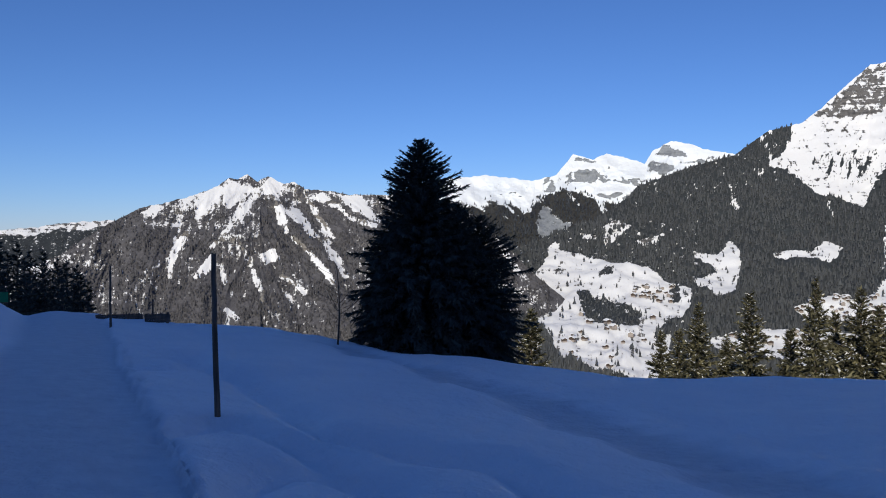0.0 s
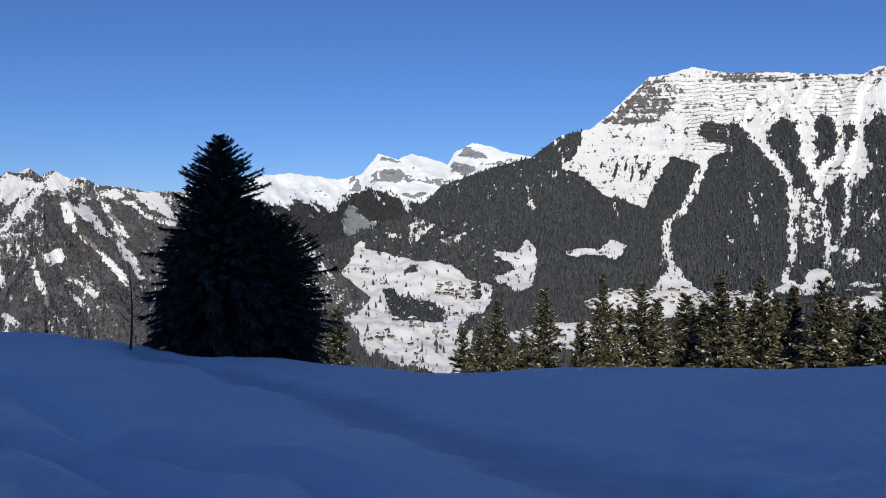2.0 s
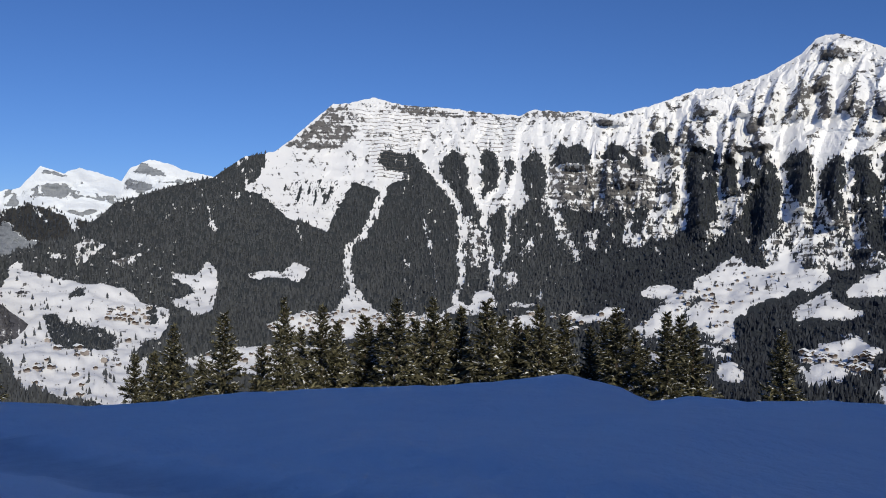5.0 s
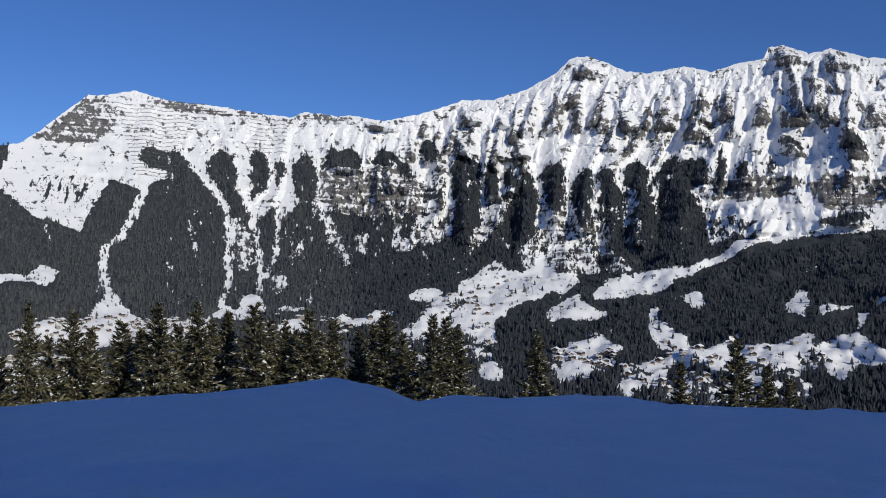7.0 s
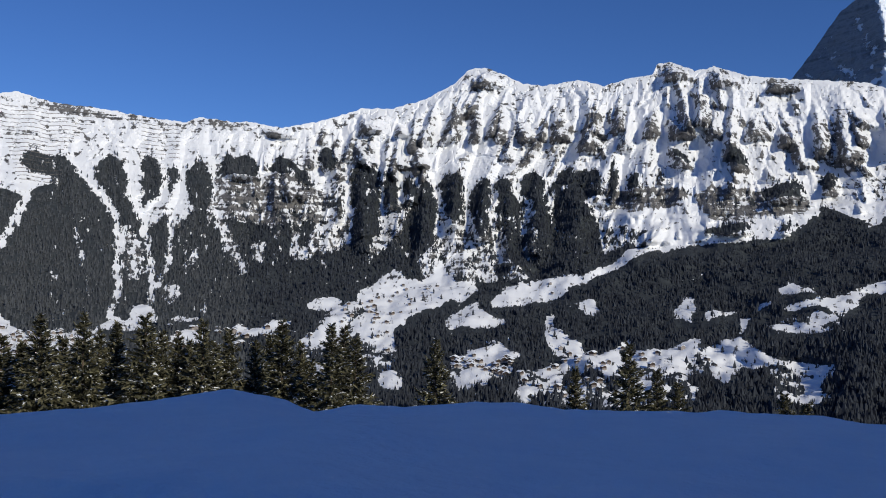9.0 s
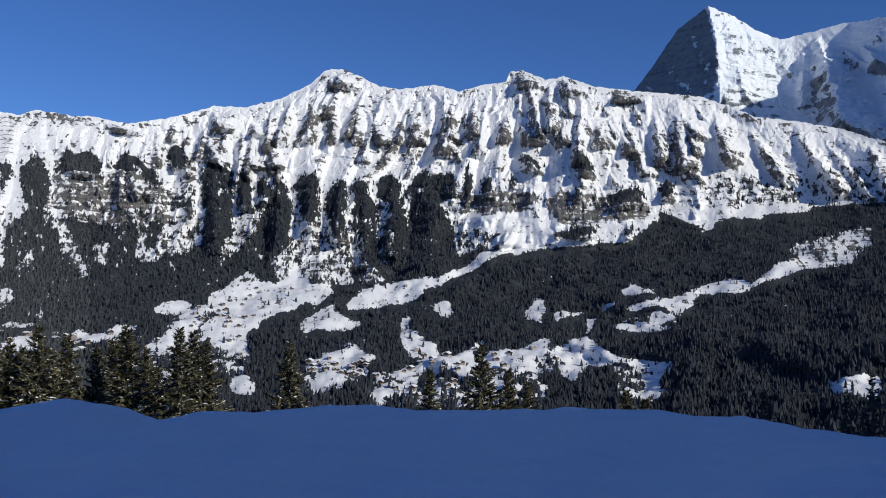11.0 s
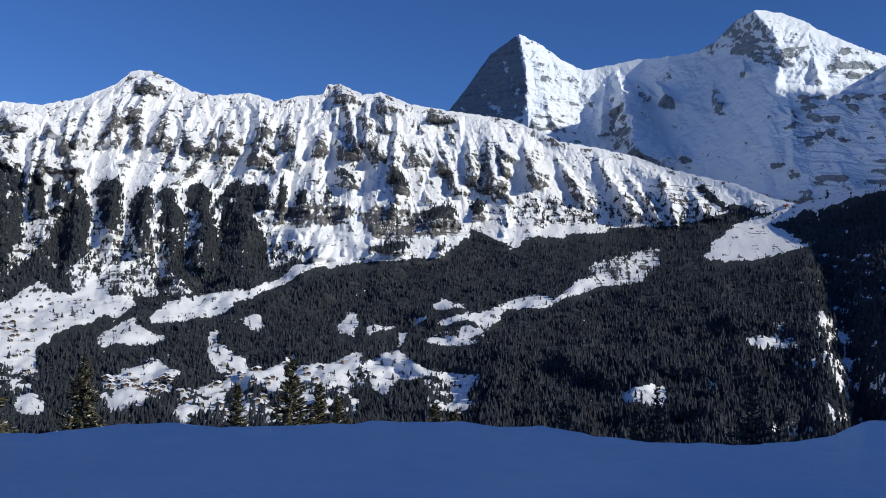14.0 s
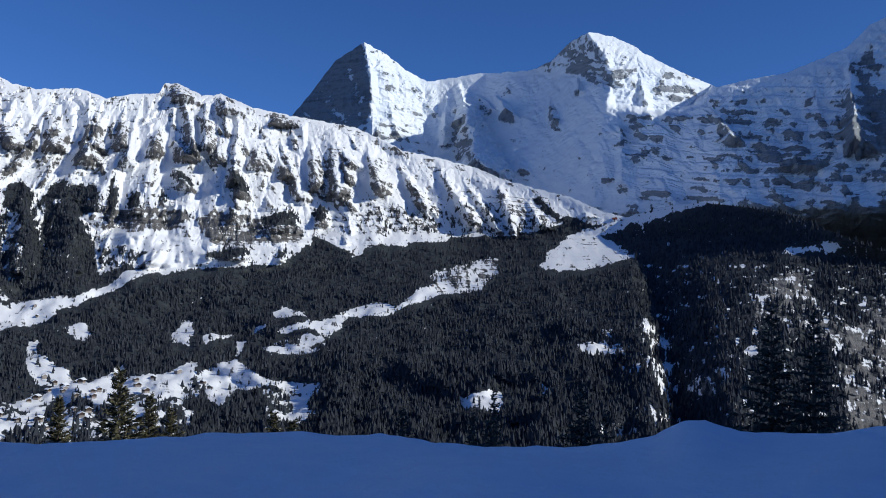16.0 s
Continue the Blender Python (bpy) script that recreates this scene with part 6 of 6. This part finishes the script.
def near_trees():
    kinds = [spruce(16, r, s, g, p, d, NEEDLES, 0.16, "sunlit olive-green spruce with bits of snow on the slope edge")
             for r, s, g, p, d in ((4.0, 11, 0.27, 10, 16), (4.5, 12, 0.28, 10, 17), (3.6, 13, 0.27, 10, 16), (4.2, 14, 0.28, 10, 16))]
    spots = ((14.3, 62, -6.2), (16.6, 60, -4.5), (19.7, 58, -3.6), (22.1, 66, -5.7), (23.5, 56, -2.65), (26.0, 62, -3.3), (27.0, 64, -4.2), (28.8, 66, -3.7),
             (30.9, 60, -2.7), (33.3, 62, -2.75), (35.2, 64, -3.2), (36.9, 60, -2.55), (38.9, 62, -3.9), (40.4, 60, -3.2), (42.0, 62, -3.6), (43.7, 64, -4.3))
    spots += ((45.4, 60, -3.1), (46.6, 66, -4.6), (48.6, 56, -3.25), (50.2, 58, -4.1), (55.5, 62, -4.25), (68.1, 78, -4.3), (64.7, 84, -5.9), (69.9, 80, -5.7),
             (5.9, 78, -4.9), (3.9, 76, -5.5), (77.5, 90, -6.9), (15.4, 66, -6.0), (18.3, 70, -6.4), (24.6, 70, -4.8), (29.9, 72, -4.3), (32.1, 72, -3.9),
             (34.2, 72, -3.7), (37.9, 70, -3.9), (39.6, 72, -4.4), (41.2, 72, -4.4), (44.6, 70, -4.0), (49.4, 64, -3.6), (47.3, 72, -5.6), (78.8, 88, -7.3), (71.2, 84, -6.6))
    rng = random.Random(4)
    used = set()
    for k, (b, d, top) in enumerate(spots):
        kind = kinds[k % 4]
        stand(kind, b, d * 1.35, top, rng.uniform(0, 360), rng.uniform(0.85, 1.1) * (0.8 if k == 4 else 1), kind not in used)
        used.add(kind)
    shaded = [spruce(16, r, s, g, p, d, NEEDLES_SHADED, 0.0, "dark shaded spruce below the snow edge")
              for r, s, g, p, d in ((3.6, 21, 0.40, 9, 11), (3.2, 22, 0.40, 9, 11))]
    spots = ((109.3, 50, 0.7), (111.7, 48, 0.4), (97.7, 62, -4.7), (92.0, 58, -5.3), (90.6, 60, -6.6), (86.0, 60, -6.5), (99.2, 66, -6.3),
             (-27.4, 78, -0.1), (-28.6, 74, 0.6), (-26.4, 76, -0.35), (-25.7, 82, -1.0), (-25.0, 80, -0.85), (-24.2, 82, -1.5), (-23.7, 78, -1.5), (-23.1, 80, -1.9),
             (-26.9, 70, -1.0), (-29.6, 76, 0.5), (-28.2, 66, -0.4), (-26.0, 66, -1.4), (-24.9, 66, -1.7), (-24.0, 70, -2.2), (-22.9, 72, -2.4), (-27.3, 64, -0.9), (-30.5, 70, 0.4), (-23.9, 64, -2.8), (-25.9, 62, -2.3), (-24.6, 72, -2.2), (-22.5, 84, -2.9), (-25.4, 70, -2.4), (-23.3, 74, -3.0), (-27.9, 68, -1.2))
    used = set()
    for k, (b, d, top) in enumerate(spots):
        kind = shaded[k % 2]
        stand(kind, b, d, top, rng.uniform(0, 360), rng.uniform(0.9, 1.15), kind not in used)
        used.add(kind)
    # the dark group on the snowfield
    big = spruce(9, 2.9, 31, 0.10, 15, 56, NEEDLES_SHADED, 0.0, "big dense black-green spruce standing alone on the snowfield", "egg")
    stand(big, -1.5, 33, 6.35, 20, 1.0, True, 9)
    side = spruce(9, 3.0, 32, 0.14, 13, 44, NEEDLES_SHADED, 0.0, "smaller black-green spruce grown into the big one", "bush")
    stand(side, 2.3, 33.5, 1.25, 70, 0.95, True, 9)
    stand(side, 0.9, 33.2, 2.1, 160, 0.85, False, 9)
    stand(side, -3.2, 33.3, 0.6, 250, 0.75, False, 9)
    low = spruce(9, 3.6, 33, 0.17, 13, 40, NEEDLES_SHADED, 0.0, "low bushy black-green spruce grown into the big one", "bush")
    stand(low, -2.7, 32.7, -1.2, 70, 0.7, True, 9)


near_trees()


# ---- poles and boards by the path ----
def snow_pole(bearing, dist, top, thick, lean, label):
    x, y = plan(bearing, dist)
    z = float(ground_height(np.array([float(bearing)]), np.array([float(dist)]))[0])
    tall = EYE + dist * math.tan(radians(top)) - z
    bm = bmesh.new()
    rings, sides = 9, 10
    rng = random.Random(7)
    loops = []
    for k in range(rings):
        f = k / (rings - 1)
        cx, cy = rng.uniform(-0.006, 0.006) + lean * f * tall, rng.uniform(-0.005, 0.005)
        rad = thick * (1.12 - 0.28 * f)
        loops.append([bm.verts.new((cx + rad * math.cos(a * 6.283 / sides), cy + rad * math.sin(a * 6.283 / sides), -0.3 + (tall + 0.3) * f + (0.012 * math.cos(a) if k == rings - 1 else 0))) for a in range(sides)])
    for lo, hi in zip(loops, loops[1:]):
        for a in range(sides):
            bm.faces.new((lo[a], lo[(a + 1) % sides], hi[(a + 1) % sides], hi[a]))
    bm.faces.new(loops[-1])
    ob = part("marker_pole", bm, WEATHERED)
    ob.matrix_basis = pose(x, y, z)
    return tagged(ob, label, "pole")


snow_pole(-14.73, 9.25, -1.25, 0.030, -0.025, "weathered brown wooden marker pole standing in the snow")
snow_pole(-21.2, 27, -1.95, 0.034, 0.0, "thin dark wooden marker pole beside the groomed path")
snow_pole(-18.7, 34, -4.1, 0.04, 0.0, "short dark stake behind the half-buried boards")


def board_rail(bearing, dist, rise, wide, tall, turn, label):
    """Half-buried rough planks on two posts."""
    x, y = plan(bearing, dist)
    ob = new("plank_fence")
    ob.matrix_basis = pose(x, y, EYE + dist * math.tan(radians(rise)), 0, 0, -bearing + turn)
    for k in (0, 1, 2):
        bm = bmesh.new()
        bmesh.ops.create_cube(bm, size=1, matrix=Matrix.Translation((0.01 * k, 0, -tall * (0.17 + 0.33 * k))) @ Matrix.Diagonal((wide, 0.04, tall * 0.31, 1)))
        bmesh.ops.bevel(bm, geom=bm.edges[:], offset=0.006, segments=1, affect='EDGES')
        part("plank", bm, WEATHERED, ob)
    for sx in (-0.42, 0.42):
        bm = bmesh.new()
        bmesh.ops.create_cube(bm, size=1, matrix=Matrix.Translation((sx * wide, 0.06, -tall * 0.6)) @ Matrix.Diagonal((0.09, 0.08, tall * 1.3, 1)))
        part("post", bm, WEATHERED, ob)
    return tagged(ob, label, "fence")


board_rail(-18.45, 32, -5.05, 0.86, 0.32, 6, "dark plank fence half buried in the snow")
board_rail(-20.7, 33, -5.0, 1.6, 0.2, -4, "low dark plank edge half buried in the snow")


def bare_sapling():
    x, y = plan(-7.0, 31)
    z = float(ground_height(np.array([-7.0]), np.array([31.0]))[0])
    tree = new("bare_sapling")
    tree.matrix_basis = pose(x, y, z - 0.05)
    rng = random.Random(12)

    def limb(name, a, b, r0, r1, bend):
        bm = bmesh.new()
        loops = []
        for k in range(6):
            f = k / 5
            c = Vector(a).lerp(Vector(b), f) + Vector((bend * math.sin(f * 3.1), 0, 0))
            r = r0 + (r1 - r0) * f
            loops.append([bm.verts.new((c.x + r * math.cos(j * 1.2566), c.y + r * math.sin(j * 1.2566), c.z)) for j in range(5)])
        for lo, hi in zip(loops, loops[1:]):
            for j in range(5):
                bm.faces.new((lo[j], lo[(j + 1) % 5], hi[(j + 1) % 5], hi[j]))
        part(name, bm, BARK, tree)

    limb("stem", (0, 0, 0), (-0.05, 0, 2.9), 0.045, 0.012, 0.08)
    for k in range(16):
        h = rng.uniform(0.5, 2.5)
        s = rng.choice((-1, 1))
        limb("twig", (0, 0, h), (s * rng.uniform(0.35, 0.95), rng.uniform(-0.3, 0.3), h + rng.uniform(0.3, 0.8)), 0.018, 0.007, 0.03 * s)
    tagged(tree, "leafless young tree with thin bare twigs on the snow crest", "tree")


bare_sapling()


def green_board():
    """A small green panel on two posts at the edge of the wood."""
    x, y = plan(-27.22, 40)
    board = new("notice_board")
    board.matrix_basis = pose(x, y, EYE + 40 * math.tan(radians(-4.35)), 0, 0, 27)
    bm = bmesh.new()
    bmesh.ops.create_cube(bm, size=1, matrix=Matrix.Translation((0, 0, 0.42)) @ Matrix.Diagonal((0.46, 0.04, 0.42, 1)))
    bmesh.ops.bevel(bm, geom=bm.edges[:], offset=0.01, segments=1, affect='EDGES')
    part("panel", bm, GREEN, board)
    for sx in (-0.18, 0.18):
        bm = bmesh.new()
        bmesh.ops.create_cone(bm, segments=8, radius1=0.035, radius2=0.035, depth=1.6, cap_ends=True, matrix=Matrix.Translation((sx, 0.05, -0.1)))
        part("post", bm, WEATHERED, board)
    tagged(board, "green painted panel on two wooden posts at the wood's edge", "sign")


green_board()


# ---- chalets in the valley ----
def chalet(base, label):
    house = new("chalet")
    bm = bmesh.new()
    bmesh.ops.create_cube(bm, size=1, matrix=Matrix.Translation((0, 0, 1.2)) @ Matrix.Diagonal((9, 11, 3.4, 1)))
    part("stone_base", bm, PLASTER, house)
    bm = bmesh.new()
    pts = [(-4.6, 2.9), (4.6, 2.9), (4.6, 6.2), (0, 8.4), (-4.6, 6.2)]
    front = [bm.verts.new((px, -5.6, pz)) for px, pz in pts]
    rear = [bm.verts.new((px, 5.6, pz)) for px, pz in pts]
    bm.faces.new(front)
    bm.faces.new(rear[::-1])
    for k in range(5):
        bm.faces.new((front[k], rear[k], rear[(k + 1) % 5], front[(k + 1) % 5]))
    bmesh.ops.recalc_face_normals(bm, faces=bm.faces[:])
    part("upper_wall", bm, base, house)
    bm = bmesh.new()
    pts = [(-6.0, 5.75), (0, 8.6), (6.0, 5.75), (6.0, 6.5), (0, 9.5), (-6.0, 6.5)]
    front = [bm.verts.new((px, -6.8, pz)) for px, pz in pts]
    rear = [bm.verts.new((px, 6.8, pz)) for px, pz in pts]
    for k in range(6):
        bm.faces.new((front[k], rear[k], rear[(k + 1) % 6], front[(k + 1) % 6]))
    bm.faces.new((front[0], front[1], front[4], front[5]))
    bm.faces.new((front[1], front[2], front[3], front[4]))
    bm.faces.new((rear[5], rear[4], rear[1], rear[0]))
    bm.faces.new((rear[4], rear[3], rear[2], rear[1]))
    bmesh.ops.recalc_face_normals(bm, faces=bm.faces[:])
    part("snowy_roof", bm, CLUMP, house, "gable roof under thick white snow")
    return tagged(house, label, "house", "chalets in the valley")


def village():
    kinds = [chalet(TIMBER, "brown timber chalet with a snow-covered gable roof"), chalet(PLASTER, "pale plastered chalet with a snow-covered gable roof")]
    rng = np.random.default_rng(9)
    used = set()
    for b0, b1, e0, e1, n in ((56.6, 60.4, -6.36, -5.63, 30), (12.2, 15.2, -4.6, -3.4, 22), (8, 14, -8.8, -5.2, 26), (22, 33, -5.2, -3.4, 110), (17, 27, -7.6, -5.4, 90), (37, 46, -5.2, -3.6, 30),
                              (45, 53, -5.0, -3.2, 16), (50, 57, -2.8, -0.4, 8), (55.4, 58.6, -6.1, -5.4, 26), (61, 70, -7.8, -4.6, 50), (49, 54, -3.9, -1.5, 24), (68, 76, -5.8, -4.0, 6), (57, 65, -2.4, -0.6, 4), (81, 90, -0.2, 1.3, 3)):
        b, e = rng.uniform(b0, b1, n), rng.uniform(e0, e1, n)
        place, i, j = ridge.at(b, e)
        for p, ii, jj, bb in zip(place, i, j, b):
            if ridge.woods[jj, ii] > 0.3 and n != 30:
                continue
            kind = kinds[int(rng.random() < 0.18)]
            k = rng.uniform(0.6, 1.1) * (1.2 if n == 30 else 1)
            m = Matrix.Translation(p) @ Matrix.Rotation(radians(-bb + rng.uniform(-40, 40)), 4, 'Z') @ Matrix.Diagonal((k, k, k, 1))
            if kind in used:
                copy_thing(kind, m @ Matrix.Diagonal((*(1 / v for v in kind.scale), 1)))
            else:
                kind.matrix_basis = m
                used.add(kind)


village()


def lift_hut():
    """A small red lift station on the saddle, with a pitched snowy roof."""
    place, i, j = ridge.at(np.array([99.5]), np.array([6.1]))
    hut = new("lift_station")
    hut.matrix_basis = Matrix.Translation(place[0]) @ Matrix.Rotation(radians(-99.5 + 20), 4, 'Z')
    bm = bmesh.new()
    bmesh.ops.create_cube(bm, size=1, matrix=Matrix.Translation((0, 0, 2.5)) @ Matrix.Diagonal((16, 9, 7, 1)))
    bmesh.ops.bevel(bm, geom=bm.edges[:], offset=0.2, segments=1, affect='EDGES')
    part("body", bm, REDWOOD, hut)
    bm = bmesh.new()
    pts = [(-9.2, 5.6), (0, 9.0), (9.2, 5.6), (9.2, 6.5), (0, 10.0), (-9.2, 6.5)]
    front = [bm.verts.new((px, -5.6, pz)) for px, pz in pts]
    rear = [bm.verts.new((px, 5.6, pz)) for px, pz in pts]
    for k in range(6):
        bm.faces.new((front[k], rear[k], rear[(k + 1) % 6], front[(k + 1) % 6]))
    for a, b, c, d in ((0, 1, 4, 5), (1, 2, 3, 4)):
        bm.faces.new((front[a], front[b], front[c], front[d]))
        bm.faces.new((rear[d], rear[c], rear[b], rear[a]))
    bmesh.ops.recalc_face_normals(bm, faces=bm.faces[:])
    part("roof", bm, CLUMP, hut, "pitched roof under snow")
    tagged(hut, "small red-brown lift station on the white saddle", "hut")


lift_hut()


# ---- avalanche fences below the ridge top ----
def avalanche_fences():
    rng = np.random.default_rng(21)
    rows = [(27.9 + 0.08 * k, 34.0 - 0.22 * k, 9.6 - 0.24 * k) for k in range(15)] + [(29.0 + 0.12 * k, 31.8 - 0.06 * k, 5.95 - 0.22 * k) for k in range(4)]
    rows += [(36.2, 38.6, 9.1 - 0.25 * k) for k in range(9)] + [(91.0 + 0.5 * k, 95.2, 7.4 - 0.3 * k) for k in range(5)] + [(97.3, 98.4, 4.42)]
    for b0, b1, e in rows:
        fence = new("avalanche_fence")
        at = b0
        while at < b1 - 0.15:
            end = min(b1, at + rng.uniform(0.5, 1.6))
            b = np.arange(at, end, 0.08)
            n = len(b)
            at = end + rng.uniform(0.05, 0.12)
            if n < 2:
                continue
            p, i, j = ridge.at(b, e + 0.05 * np.sin(b * 3) + np.zeros(n))
            v = np.stack([p + (0, 0, 0.3), p + (0, 0, 2.1), p + (0.5, 0.5, 2.1), p + (0.5, 0.5, 0.3)], 1).reshape(-1, 3)
            k = np.arange(n - 1)[:, None] * 4
            f = np.concatenate([np.concatenate([k + c, k + 4 + c, k + 4 + (c + 1) % 4, k + (c + 1) % 4], 1) for c in range(4)])
            array_part("barrier", v, f, STEEL, fence)
        tagged(fence, "long dark steel avalanche barrier across the snow slope", "fence", "avalanche barriers")


avalanche_fences()
